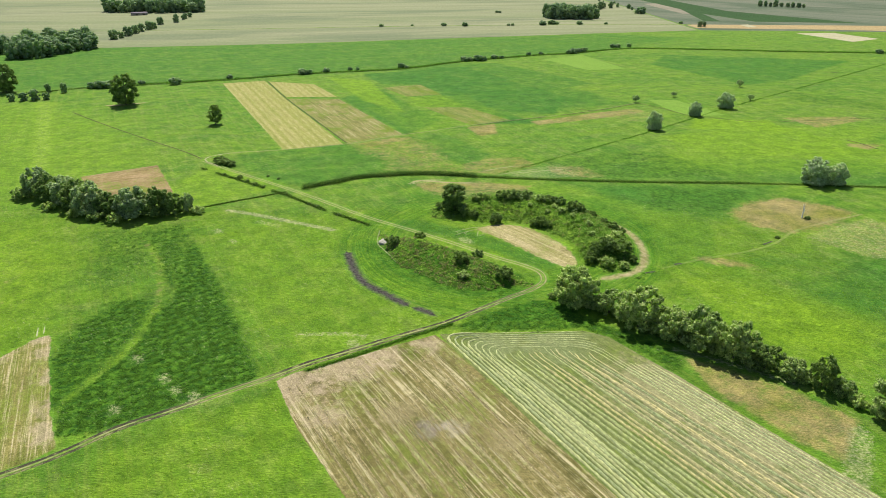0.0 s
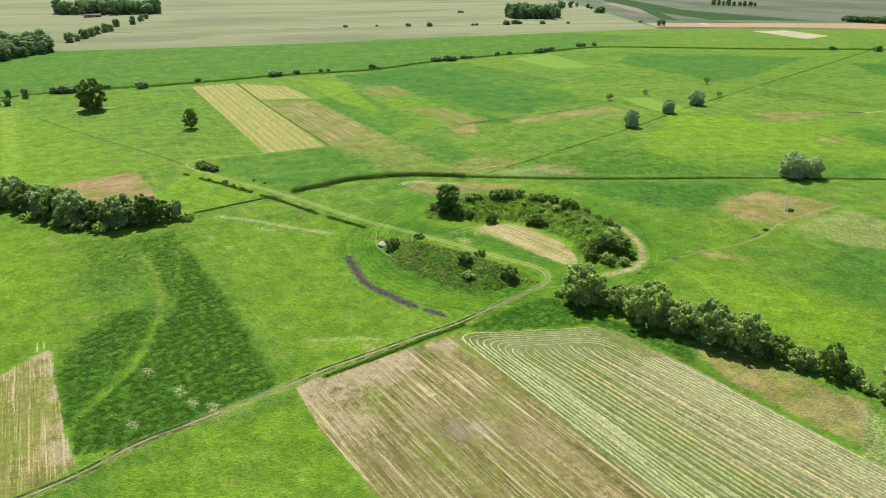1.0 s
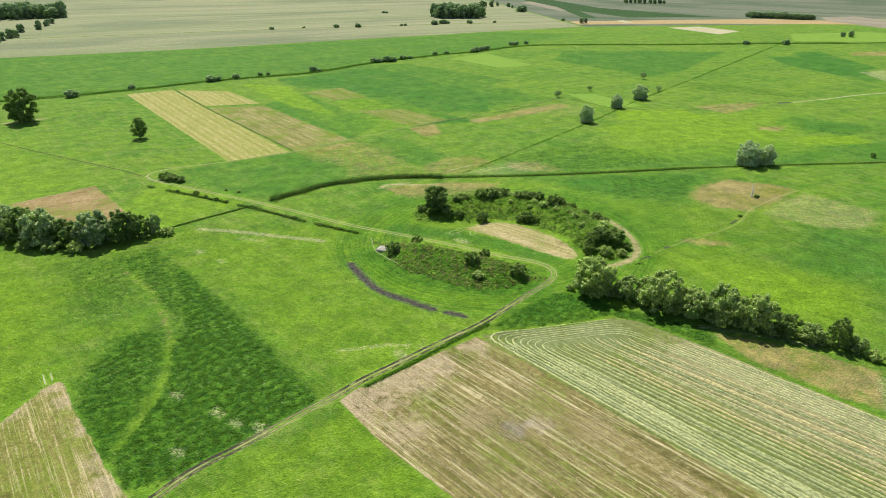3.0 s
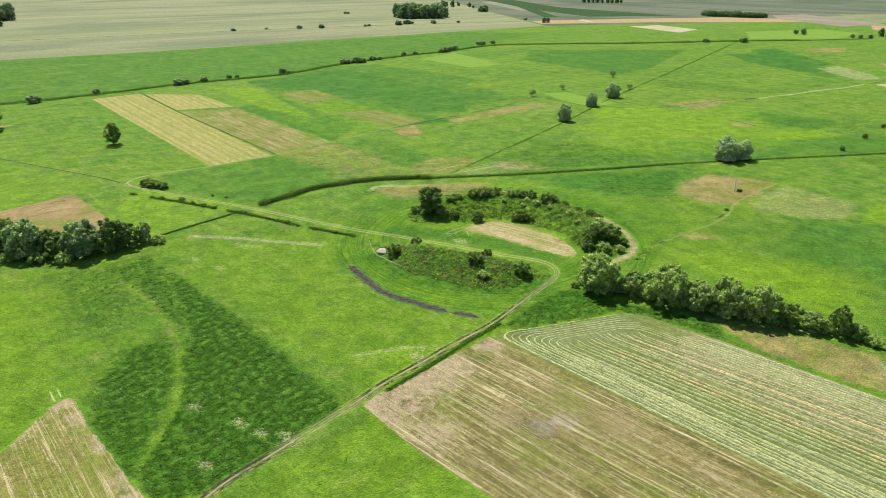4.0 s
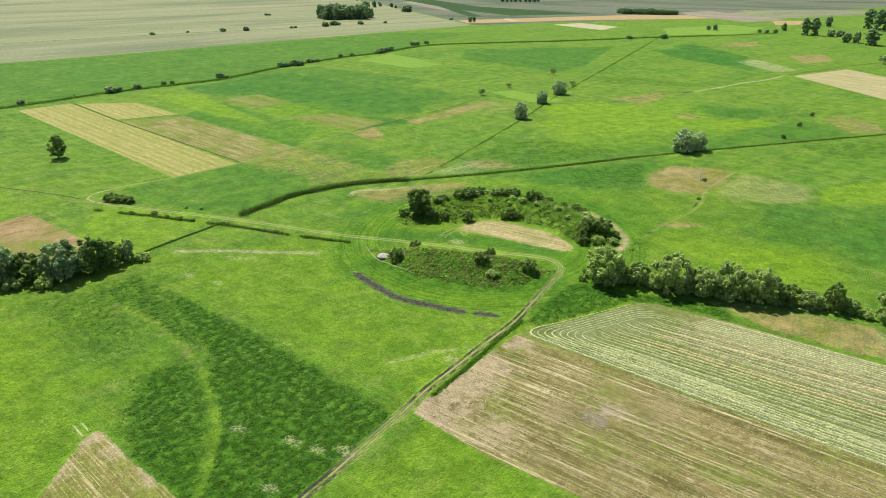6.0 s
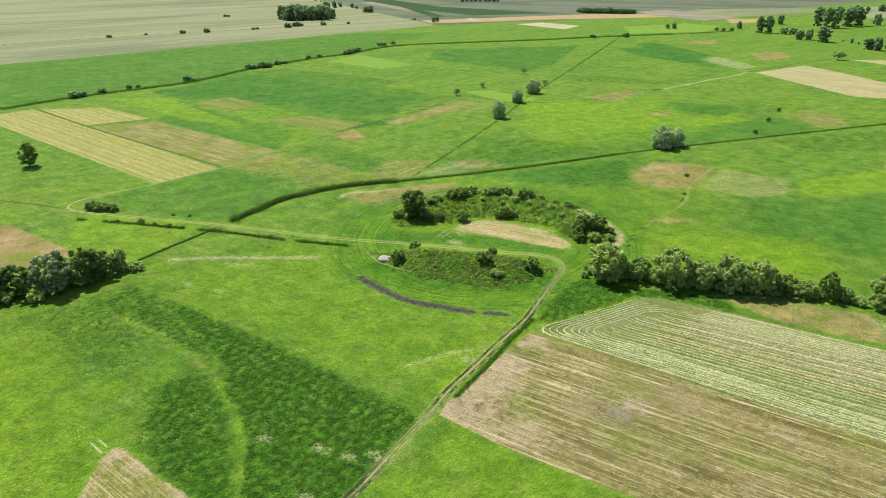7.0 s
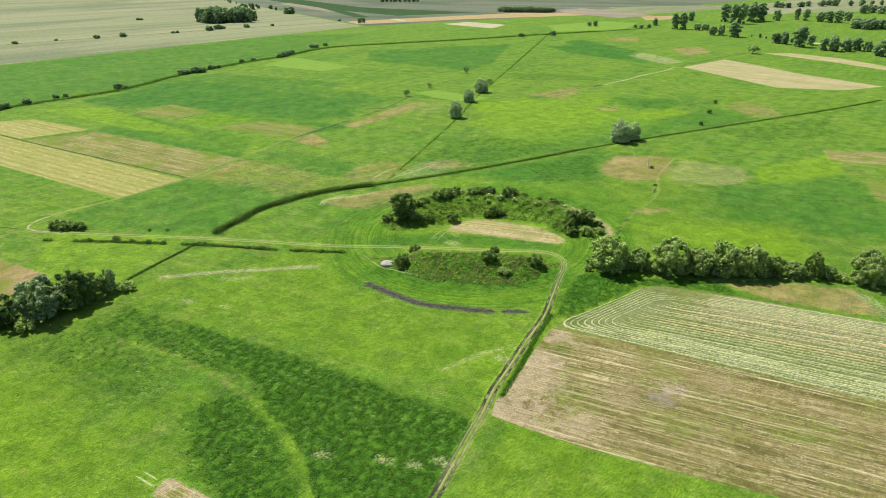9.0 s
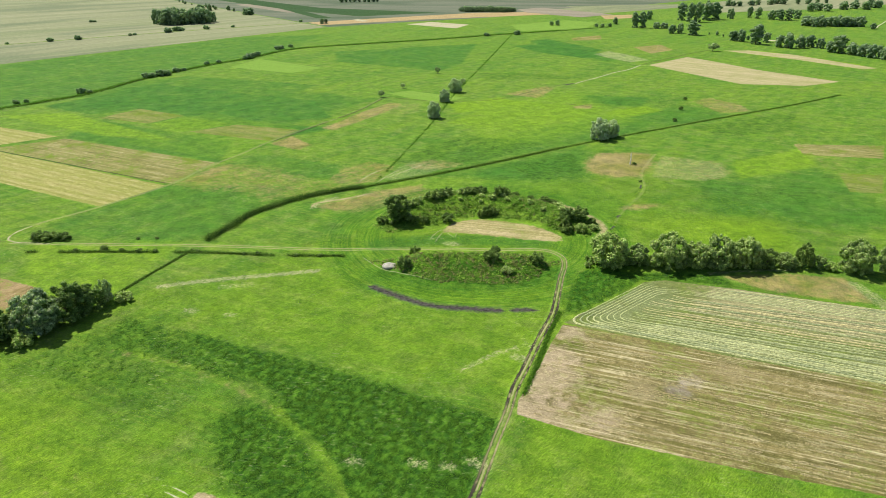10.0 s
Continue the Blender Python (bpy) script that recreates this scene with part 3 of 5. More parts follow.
cool = np.maximum(cool, 0.5 * soft_area([(-60, 368), (-8, 335), (-40, 312), (-78, 296), (-118, 330), (-110, 350)], 4))
# pale dead grass: streaks and spots
pale = np.maximum(pale, 0.85 * soft_line([(-95, 263), (-84, 259), (-75, 255), (-60, 248), (-47, 242)], 0.9, 2.2))
pale = np.maximum(pale, 0.6 * soft_line([(-78, 250), (-70, 246)], 1.2, 2.5))
for x, y, r in ((-27, 158, 2.5), (-74, 141, 2.2), (-85, 150, 2.2), (-69, 136, 2), (-63, 133, 2.5), (-81, 128, 2), (-20, 161, 1.6), (-25, 162, 1.2), (-92, 240, 2.5), (-83, 230, 2), (6, 232, 3)):
    pale = np.maximum(pale, 0.74 * soft_spot(x, y, r * 1.2, r * 2.0, 40))
dry = np.maximum(dry, 0.4 * soft_spot(-54, 108, 6, 4, -40))
pale = np.maximum(pale, 0.5 * soft_spot(-53, 107, 4, 2.5, -40))
pale = np.maximum(pale, 0.8 * soft_line([(-44, 163.2), (-36, 163.4), (-29, 163.6), (-24, 162.5)], 0.4, 1.2))
pale = np.maximum(pale, 0.75 * soft_line([(63, 156.5), (76, 149.5), (89, 141)], 0.7, 1.6))
pale = np.maximum(pale, 0.7 * soft_line([(95, 122), (90, 113), (84, 104)], 1.5, 4))
dry = np.maximum(dry, 0.8 * soft_area([(-18, 301), (14, 304), (40, 298), (34, 289), (1, 284), (-12, 289)], 3))
pale = np.maximum(pale, 0.3 * soft_area([(-18, 301), (14, 304), (30, 299), (10, 288), (-12, 289)], 3))
pale = np.maximum(pale, 0.8 * soft_line([(-19, 300), (-15, 304), (-4, 306)], 0.8, 2))
dry = np.maximum(dry, 0.7 * soft_spot(-238, 474, 11, 4))
cool = np.maximum(cool, 0.6 * soft_area([(-900, 560), (-340, 520), (-190, 580), (-40, 645), (90, 735), (205, 795), (300, 900), (195, 940), (1, 880), (-203, 820), (-560, 770)], 14))
cool = np.maximum(cool, 0.8 * soft_area([(452, 655), (458, 538), (427, 495), (415, 600)], 10))
dry = np.maximum(dry, 0.5 * soft_spot(545, 645, 30, 14))
dry = np.maximum(dry, 0.45 * soft_spot(515, 503, 26, 14, -50))
# dry drifts in the far meadows
dry = np.maximum(dry, 0.55 * soft_area([(-62, 372), (-20, 395), (2, 345), (-5, 320), (-30, 322)], 10))
dry = np.maximum(dry, 0.6 * soft_spot(20, 325, 14, 5, 20))
dry = np.maximum(dry, 0.4 * soft_area([(205, 180), (300, 190), (262, 232), (236, 212)], 8))
dry = np.maximum(dry, 0.95 * soft_area([(117, 262), (130, 276), (150, 283), (168, 272), (174, 262), (150, 246), (134, 240), (122, 248)], 6))
dry = np.maximum(dry, 0.45 * soft_area([(171, 256), (195, 230), (172, 211), (140, 233)], 3))
pale = np.maximum(pale, 0.45 * soft_area([(171, 254), (193, 230), (172, 213), (144, 234)], 3))
# parcels of meadow that grow differently, and one wide pale area that paints haze
TRI = [(9.6, 413), (29, 422), (29, 396), (17, 389)]
RED = [(51, 428.6), (74, 440.5), (97, 454), (131, 470), (136.5, 458), (108, 441), (77.6, 427), (55, 417.5)]
GREYP = [(108, 441), (130, 466), (147.5, 450), (129, 425), (111, 428.6)]
BRN = [(3, 331), (20.6, 345), (39, 347), (46, 330), (22, 313), (8.4, 317.5)]
DIRT = [(-56, 371), (-33, 387), (-20, 388), (-28, 377), (-46, 362)]
for pts, much in (([(-80, 609), (12, 655), (90, 508), (71, 451), (22, 472), (-8, 517), (-29, 558), (-59, 561)], 0.9), ([(231, 739), (407, 699), (291, 584), (248, 563), (220, 625), (197, 672)], 0.8), ([(265, 404), (302, 363), (270, 345), (247, 381)], 0.8), ([(477, 682), (512, 681), (487, 567), (456, 557), (454, 620)], 1.0), ([(30, 312), (150, 305), (300, 292), (300, 330), (140, 345), (60, 330)], 0.6)):
    cool = np.maximum(cool, much * soft_area(pts, 2.5))
for pts, much in (([(162, 439), (209, 434), (213, 401), (150, 411)], 0.9), ([(232, 352), (276, 346), (272, 329), (230, 330)], 0.9), ([(-16, 506), (12, 516), (40, 434), (10, 418), (-24, 394), (-60, 470)], 0.25), ([(594, 479), (592, 395), (582, 324), (611, 337), (627, 413), (626, 464)], 0.9)):
    bright = np.maximum(bright, much * soft_area(pts, 2.0))
for pts, much in ((TRI, 0.95), (RED, 0.8), (GREYP, 0.45), (BRN, 0.6), (DIRT, 0.75), ([(-57, 364), (-26, 391), (-2, 363), (-15, 343), (-50, 348)], 0.5), ([(152, 248), (176, 260), (190, 229), (170, 213), (152, 217), (136, 237)], 0.5), ([(545, 671), (602, 669), (567, 637), (526, 650)], 0.9), ([(536, 564), (583, 557), (553, 518), (506, 515)], 0.85), ([(230, 378), (251, 375), (236, 362), (225, 369)], 0.75), ([(220, 444), (273, 447), (274, 435), (232, 412)], 0.7), ([(317, 336), (341, 337), (337, 306), (321, 288), (296, 298)], 0.65), ([(49, 330), (69, 331), (79, 309), (61, 310), (50, 316)], 0.6), ([(35, 342), (44, 337), (36, 329), (31, 327)], 0.8)):
    dry = np.maximum(dry, much * soft_area(pts, 2.5))
pale = np.maximum(pale, 0.6 * soft_area([(27, 316), (42, 327), (57, 334), (66, 312), (50, 308), (30, 309)], 2.0))
pale = np.maximum(pale, 0.45 * soft_area(GREYP, 3.0))
# the last, weakest outline pales the far eastern meadow to paint haze
for pts, much in (([(451, 551), (487, 559), (479, 516), (466, 484), (436, 487), (441, 518)], 0.75), ([(49, 330), (69, 331), (79, 309), (61, 310), (50, 316)], 0.5), ([(152, 248), (176, 260), (190, 229), (170, 213), (152, 217), (136, 237)], 0.6), ([(98, 466), (135, 478), (155, 465), (156, 445)], 0.4), ([(320, 700), (700, 620), (700, 330), (520, 300), (420, 420)], 0.22)):
    pale = np.maximum(pale, much * soft_area(pts, 3.0))
# crisp parcels of the eastern and northern meadows
for pts, much in (([(62, 346), (114, 361), (145, 314), (100, 309), (71, 310), (50, 316)], 0.4), ([(266, 540), (328, 480), (317, 454), (257, 494)], 0.38), ([(270, 376), (332, 358), (289, 318), (259, 357)], 0.3), ([(244, 289), (347, 270), (297, 240), (239, 259)], 0.4), ([(93, 297), (139, 291), (118, 262), (84, 266)], 0.42), ([(137, 221), (193, 178), (171, 164), (123, 199)], 0.3)):
    lush = np.maximum(lush, much * soft_area(pts, 3.0))
for pts, much in (([(429, 656), (482, 647), (461, 539), (420, 538), (415, 601)], 1.0), ([(-11, 501), (62, 423), (30, 422), (7, 446)], 0.9), ([(-54, 667), (45, 678), (120, 568), (53, 519), (-24, 564)], 0.6), ([(54, 288), (108, 253), (94, 209), (75, 212), (73, 235), (64, 269)], 0.8)):
    cool = np.maximum(cool, much * soft_area(pts, 2.0))
for pts, much in (([(125, 392), (208, 422), (246, 357), (197, 343), (139, 361)], 0.7), ([(195, 228), (258, 217), (223, 196), (171, 209)], 0.7), ([(-109, 594), (-70, 575), (-30, 450), (-65, 493)], 0.8)):
    bright = np.maximum(bright, much * soft_area(pts, 2.0))
dry = np.maximum(dry, 0.5 * soft_area([(-60, 373), (-42, 383), (-25, 389), (-21, 372), (-6, 345), (9, 323), (8.5, 317), (-7.6, 316), (-28, 318), (-36, 320), (-33, 339), (-42, 353)], 1.6))
cool = np.maximum(cool, 0.6 * soft_area([(-73, 370), (-61, 371), (-42, 351), (-34, 336), (-37, 317), (-53, 305), (-68, 297), (-85, 309)], 1.6))
cool = np.maximum(cool, 0.55 * soft_area([(-28, 388), (-5.6, 399), (22, 351), (11, 327), (-5, 347), (-20, 374)], 1.6))
lush = np.maximum(lush, 0.4 * soft_area([(43, 339), (66, 334), (77, 318), (86, 306), (68, 306), (60, 325)], 2.0))
dry = np.maximum(dry, 0.6 * soft_area([(-19, 302), (-8, 304), (18, 303), (34, 298), (46, 274), (19, 283), (3, 280), (-9, 284), (-15, 294)], 2.0))
pale = np.maximum(pale, 0.32 * soft_area([(54, 288), (108, 253), (94, 209), (75, 212), (73, 235), (64, 269)], 5.0))
pale = np.maximum(pale, 0.34 * soft_area([(137, 221), (193, 178), (171, 164), (123, 199)], 6.0))
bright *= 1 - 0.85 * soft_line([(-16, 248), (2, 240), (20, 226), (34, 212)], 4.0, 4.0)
GZ = height(GX, GY)
idx = np.arange(nxv * nyv).reshape(nyv, nxv)
quads = np.stack([idx[:-1, :-1], idx[:-1, 1:], idx[1:, 1:], idx[1:, :-1]], -1).reshape(-1, 4)
me = bpy.data.meshes.new("ground")
me.vertices.add(nxv * nyv)
me.vertices.foreach_set("co", np.stack([GX, GY, GZ], -1).astype(np.float32).ravel())
me.loops.add(quads.size)
me.loops.foreach_set("vertex_index", quads.ravel().astype(np.int32))
me.polygons.add(len(quads))
me.polygons.foreach_set("loop_start", np.arange(0, quads.size, 4, dtype=np.int32))
me.update(calc_edges=True)
me.shade_smooth()
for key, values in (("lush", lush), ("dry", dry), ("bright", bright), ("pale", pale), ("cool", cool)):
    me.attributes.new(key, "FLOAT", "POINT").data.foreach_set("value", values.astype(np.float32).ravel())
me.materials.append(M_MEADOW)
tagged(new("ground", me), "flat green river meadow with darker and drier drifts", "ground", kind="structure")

GROWTH = (("lush", lush), ("dry", dry), ("bright", bright), ("pale", pale), ("cool", cool))


def growth(me):
    """Gives a sheet on the ground the same growth as the ground under it."""
    co = np.empty(len(me.vertices) * 3, np.float32)
    me.vertices.foreach_get("co", co)
    i, j = np.clip(np.searchsorted(gy, co[1::3]), 0, nyv - 1), np.clip(np.searchsorted(gx, co[0::3]), 0, nxv - 1)
    for key, values in GROWTH:
        me.attributes.new(key, "FLOAT", "POINT").data.foreach_set("value", values[i, j].astype(np.float32))


# ---- fields ----
patch("mown_field", [(-45, 140), (-41, 144), (-27, 151), (-15, 158), (-4, 163.5), (2, 155.5), (13, 137.5), (22, 121.5), (37, 98.5), (71, 42.5), (44, 5), (-2, 74), (-19, 97), (-36, 122)], M_BROWN, "mown brown meadow with pale dry swath lines", 0.05, 0.5)
patch("hay_field", [(-3.5, 164), (6, 164.5), (27, 164.5), (39, 166.5), (46, 163), (51, 156), (60, 144), (72, 126), (88, 102.5), (125, 50), (70, 42), (36, 98), (21, 121), (12, 137), (1, 155)], M_HAY, "freshly cut hay meadow drying in rows", 0.06, 0.5)
patch("stubble_field", [(-132, 130), (-128, 139.3), (-124.7, 146.3), (-121.4, 154.6), (-119.6, 158.8), (-117.6, 161.4), (-115.8, 162.2), (-114.2, 161), (-107.1, 147), (-101, 137), (-95.3, 126.7), (-87, 114), (-95, 104), (-125, 70), (-165, 90)], M_STUBBLE, "dry mown strip with pale edges")
patch("fallow_plot", [(-183, 308), (-152, 329), (-127, 286), (-136, 262), (-158, 274)], M_PINK, "reddish dry plot behind the grove")
patch("straw_field", [(-193, 561), (-160, 575), (-61, 370), (-94, 357)], M_STRAW, "pale yellow straw field with fine mowing lines")
patch("tan_field", [(-127, 499), (-84, 499), (-27, 391), (-60, 371)], M_TAN, "tan patchy mown field")
patch("tan_field", [(-158, 572), (-114, 559), (-86, 506), (-126, 504)], M_STRAW, "pale straw plot beside the tan field")
patch("dry_plot", [(-58, 545), (-25, 559), (-6, 516), (-34, 507)], M_FAINT, "faint dry plot in the green meadow", 0.05, 1.6)
patch("dry_plot", [(-21, 471), (13, 471), (40, 432), (12, 417)], M_FAINT, "dry tan plot beside the field path", 0.05, 1.6)
patch("straw_field", [(436, 466), (517, 476), (512, 440), (497, 383), (494, 305), (450, 314), (413, 352)], M_BLOND, "far pale straw field in the meadows")
patch("mown_strip", [(594, 482), (592, 395), (582, 324), (600, 318), (627, 413), (620, 464)], M_BLOND, "long pale mown strip")
patch("dry_plot", [(257, 227), (298, 192), (267, 180), (238, 211)], M_TAN, "dry grass plot in the meadow", 0.05, 1.6)
patch("dry_plot", [(221, 185), (236, 168), (204, 155), (193, 167)], M_FAINT, "small dry plot in the meadow", 0.05, 1.6)
patch("crop_plot", [(147, 500), (169, 499), (188, 448), (164, 444), (155, 452)], M_CROP, "light green plot between willows")
patch("crop_plot", [(94, 704), (141, 738), (167, 644), (128, 634)], M_CROP, "light green plot by the far ditch")
patch("grain_field", [(-1700, 520), (-900, 700), (-560, 775), (-389, 785), (-203, 823), (1, 884), (195, 943), (350, 985), (350, 1300), (352, 2600), (-1700, 2600)], M_GRAIN, "wide pale ripening grain field", 0.3, 6.0, 20)
patch("far_fields", [(354, 985), (470, 980), (690, 960), (900, 960), (2600, 1200), (2600, 2700), (354, 2600)], M_CLOUDED, "grey green far fields darkened as under cloud", 0.25, 6.0, 20)
patch("ripe_strip", [(356, 1012), (356, 1066), (475, 1062), (690, 1050), (850, 968), (815, 930), (550, 992)], M_ORANGE, "orange ripe grain strip", 0.4, 3.0, 12)
patch("pale_field", [(468, 950), (525, 956), (548, 885), (495, 852)], M_WHITE, "pale cut field", 0.35, 3.0, 8)
patch("pale_field", [(784, 1032), (1000, 1016), (1190, 957), (1107, 899), (836, 901), (787, 967)], M_GRAIN, "pale far grain strip", 0.4, 4.0, 12)
patch("crop_field", [(591, 843), (723, 849), (738, 790), (657, 742), (544, 768)], M_CROP, "light green far crop field", 0.3, 3.0, 10)
patch("ripe_plot", [(835, 873), (911, 846), (855, 803), (784, 817)], M_ORANGE, "small ripe far plot", 0.35, 3.0, 10)
patch("grain_field", [(1040, 790), (1400, 680), (1900, 700), (1800, 1050), (1230, 930)], M_GRAIN, "far pale grain field behind the tree belt", 0.3, 6.0, 20)
patch("sandy_yard", [(722, 505), (736, 500), (737, 488), (724, 490)], M_WHITE, "pale sandy ground between the trees", 0.3, 1.0, 3)
patch("bare_strip", [(409, 1510), (447, 1524), (447, 1233), (413, 1258)], M_ROSE, "narrow rosy bare strip between far crops", 0.45, 3.0, 12)
patch("clouded_crop_field", [(475, 1593), (500, 1590), (431, 1112), (404, 1124)], M_CLOUDCROP, "narrow green crop strip darkened as under cloud", 0.45, 3.0, 12)
patch("pale_field", [(437, 1061), (454, 1067), (452.5, 1025), (434.7, 1020)], M_WHITE, "small white patch of cut straw", 0.6, 2.0, 6)
patch("bare_field", [(812, 1063), (884, 1064), (873, 874), (785, 869), (770, 995)], M_ROSE, "pale rosy bare far field", 0.5, 4.0, 12)
patch("grain_field", [(943, 1058), (1170, 972), (1107, 900), (891, 922)], M_GRAIN, "pale far grain field beyond the plantation", 0.5, 4.0, 12)
patch("clouded_crop_field", [(429, 1800), (494, 1800), (520, 1321), (640, 1090), (481, 1110), (440, 1300)], M_CLOUDCROP, "green crop field darkened as under cloud", 0.5, 4.0, 12)

# ---- tracks ----
def steps(*pairs):
    return lambda a: float(np.interp(a, [p[0] for p in pairs], [p[1] for p in pairs]))


TRACK = [(-140, 80), (-94, 106), (-77, 121), (-68, 127), (-55, 136), (-46, 142), (-38, 148), (-28, 154), (-15, 162), (-2, 169.5), (9, 178), (19, 186), (27, 192), (31.5, 198), (31, 205), (25, 211), (17, 216.5), (-1, 231), (-17, 243), (-35, 256), (-60, 278), (-79, 294), (-103, 313), (-118, 325), (-131, 336)]
tagged(ribbon("dirt_track", TRACK, 3.7, M_TRACK, 0.07, 12, 1.2, 0.1, (("worn", steps((0, 0.8), (0.4, 0.85), (0.5, 0.9), (0.7, 0.75), (1, 0.75))), ("wet", steps((0, 0.9), (0.2, 1.0), (0.225, 0.45), (0.26, 0.4), (0.275, 1), (0.40, 1), (0.43, 0.75), (0.47, 0.5), (0.5, 0.12), (0.53, 0), (1, 0))))), "worn farm track with two muddy wheel lines", "track", kind="structure")
tagged(ribbon("sandy_bend", [(-118, 325), (-123, 329.5), (-129, 335), (-131, 341), (-127, 347), (-120, 351)], 1.9, M_SILT, 0.1, 8, 1.2, 0.1, (), 2.0), "bare sandy bend of the farm track", "track", kind="structure")
tagged(ribbon("field_path", [(-121, 350.5), (-115, 353), (-94, 358), (-58, 372), (-37, 388), (-13, 401), (12, 417), (42, 432), (90, 455), (136, 487)], 2.4, M_TRACK, 0.08, 10, 2.5, 0.2, (("worn", steps((0, 0.9), (0.3, 0.7), (1, 0.4))), ("wet", steps((0, 0), (0.1, 0.0), (0.18, 0.7), (0.2, 0), (0.6, 0.4), (1, 0.6))))), "faint field path along the mown plots", "path", kind="structure")
tagged(ribbon("field_path", [(-132, 338), (-146, 352), (-190, 388), (-232, 424), (-262, 451)], 1.8, M_FURROW, 0.08, 6, 3, 0.2, (), 4.0), "thin dark path across the meadow", "path", kind="structure")
tagged(ribbon("earth_heap", [(-249, 471), (-240, 473), (-231, 478), (-222, 482)], 5.5, M_SAND, 0.25, 6, 1.5, 0.3, (), 3.0), "trampled bare earth under the broad tree", "earth", kind="structure")
SANDY = [(50, 199.5), (57, 201.5), (63, 204.5), (68.5, 211), (71.5, 222), (71.8, 234), (69.5, 243), (66, 250)]
tagged(ribbon("sandy_track", SANDY, 5.2, M_SAND, 0.09, 8, 1.2, 0.1, (), 2.0), "bare sandy track round the rampart", "track", kind="structure")
tagged(ribbon("bare_bank", [(-19.5, 301), (-16, 304), (-11, 303.8), (-1, 301.5), (14, 301)], 3.6, M_SAND, 0.1, 6, 1.2, 0.2, (), 5.0), "bare pinkish earth along the reed ditch", "bank", kind="structure")
tagged(ribbon("footpath", [(74, 208), (93, 217), (110, 223), (124, 231), (137, 243), (155, 253), (174, 262)], 1.6, M_TRACK, 0.1, 6, 1.5, 0.2, (("worn", steps((0, 0.05), (0.4, 0.08), (0.65, 0.4), (1, 0.75))), ("wet", steps((0, 0.2), (1, 0))))), "narrow trodden footpath in the grass", "path", kind="structure")
tagged(ribbon("field_path", [(167, 446), (199, 429), (232, 433), (266, 439), (294, 442)], 1.5, M_FURROW, 0.1, 6, 3, 0.2, (), 4.0), "thin dark path beyond the willows", "path", kind="structure")
tagged(ribbon("mud_patch", [(288, 438), (294, 440), (301, 440)], 4.6, M_MUD, 0.13, 6, 2, 0.2, (), 0.5), "dark muddy crossing of the stream", "mud", kind="structure")
tagged(ribbon("mud_patch", [(79.4, 211.2), (81, 212), (82.8, 212.2)], 2.2, M_MUD, 0.13, 6, 0.6, 0.2, (), 0.5), "dark wet hollow on the footpath", "mud", kind="structure")
tagged(ribbon("mud_patch", [(67, 204.2), (69, 205), (71.5, 205.8)], 1.5, M_MUD, 0.13, 6, 0.6, 0.2, (), 0.5), "dark wet rut beside the sandy track", "mud", kind="structure")
tagged(ribbon("mud_patch", [(118.5, 229.3), (121, 231), (123.5, 232.6)], 1.6, M_MUD, 0.13, 6, 0.6, 0.2, (), 0.5), "dark wet rut on the footpath", "mud", kind="structure")
for line in ([(2, 240.5), (6, 243.2), (11, 245.2), (19, 244.7)], [(1.9, 237), (6, 240.2), (10.2, 242.8), (13.3, 244)], [(12, 244.7), (11, 240), (10.6, 235.6)], [(10.6, 235.6), (14.5, 239.2), (18.4, 242.2)], [(1, 240.2), (4.9, 240), (6.7, 236.8)], [(-28, 242), (-28, 233), (-27, 227), (-24, 221), (-19, 211)]):
    tagged(ribbon("wheel_mark", line, 0.8, M_MARK, 0.11, 4, 0.8, 0.2, (), 2.0), "thin pale wheel mark pressed in the grass", "track", kind="structure")
for line in ([(-121.3, 165.8), (-120, 163), (-118.6, 160)], [(-119.6, 166.2), (-118.6, 164), (-117.5, 161.6)]):
    tagged(ribbon("flattened_strip", line, 0.9, M_STREAM, 0.1, 4, 0.4, 0.2, (), 1.2), "short pale strip of flattened grass at the field corner", "track", kind="structure")
for line in ([(-158, 574), (-126, 503), (-93, 437), (-60, 372)], [(12, 415.5), (42, 430.5), (66, 442)], [(72, 445), (92, 455), (112, 468), (134, 484)], [(136, 487), (150, 470), (158, 452), (163, 446)]):
    tagged(ribbon("field_edge", line, 2.0, M_FURROW, 0.19, 6, 3, 0.2, (), 3.0), "thin dark furrow between two plots", "path", kind="structure")
tagged(ribbon("stream", [(298, 438), (316, 443), (334, 446), (373, 456), (397, 459), (434, 471)], 3.8, M_STREAM, 0.12, 4, 3, 0.1, (), 6.0), "pale silted stream bed across the meadow", "stream", kind="structure")
tagged(ribbon("field_ditch", [(430, 470), (473, 478), (535, 488), (588, 493)], 2.2, M_FURROW, 0.24, 6, 3, 0.2, (), 6.0), "narrow dark ditch along the pale field", "ditch", kind="structure")
for line, wide in (([(234, 384), (238, 375), (241, 364)], 2.6), ([(88, 467), (94, 463), (100, 459)], 3.0), ([(347, 628), (358, 625)], 4.0)):
    tagged(ribbon("wet_hollow", line, wide, M_FURROW, 0.1, 6, 1.5, 0.3, (), 1.5), "small dark wet hollow in the meadow", "hollow", kind="structure")
tagged(ribbon("pale_road", [(1000, 482), (1040, 495), (1077, 505), (1134, 521), (1240, 550)], 6.0, M_STREAM, 0.5, 6, 6, 0.1, (), 4.0), "pale road behind the square plantation", "road", kind="structure")
tagged(ribbon("grain_path", [(-620, 935), (-300, 985), (-100, 1024), (120, 1052), (365, 1062)], 5.0, M_SILT, 0.7, 4, 12, 0.1, (), 2.0), "pale farm lane through the grain", "path", kind="structure")
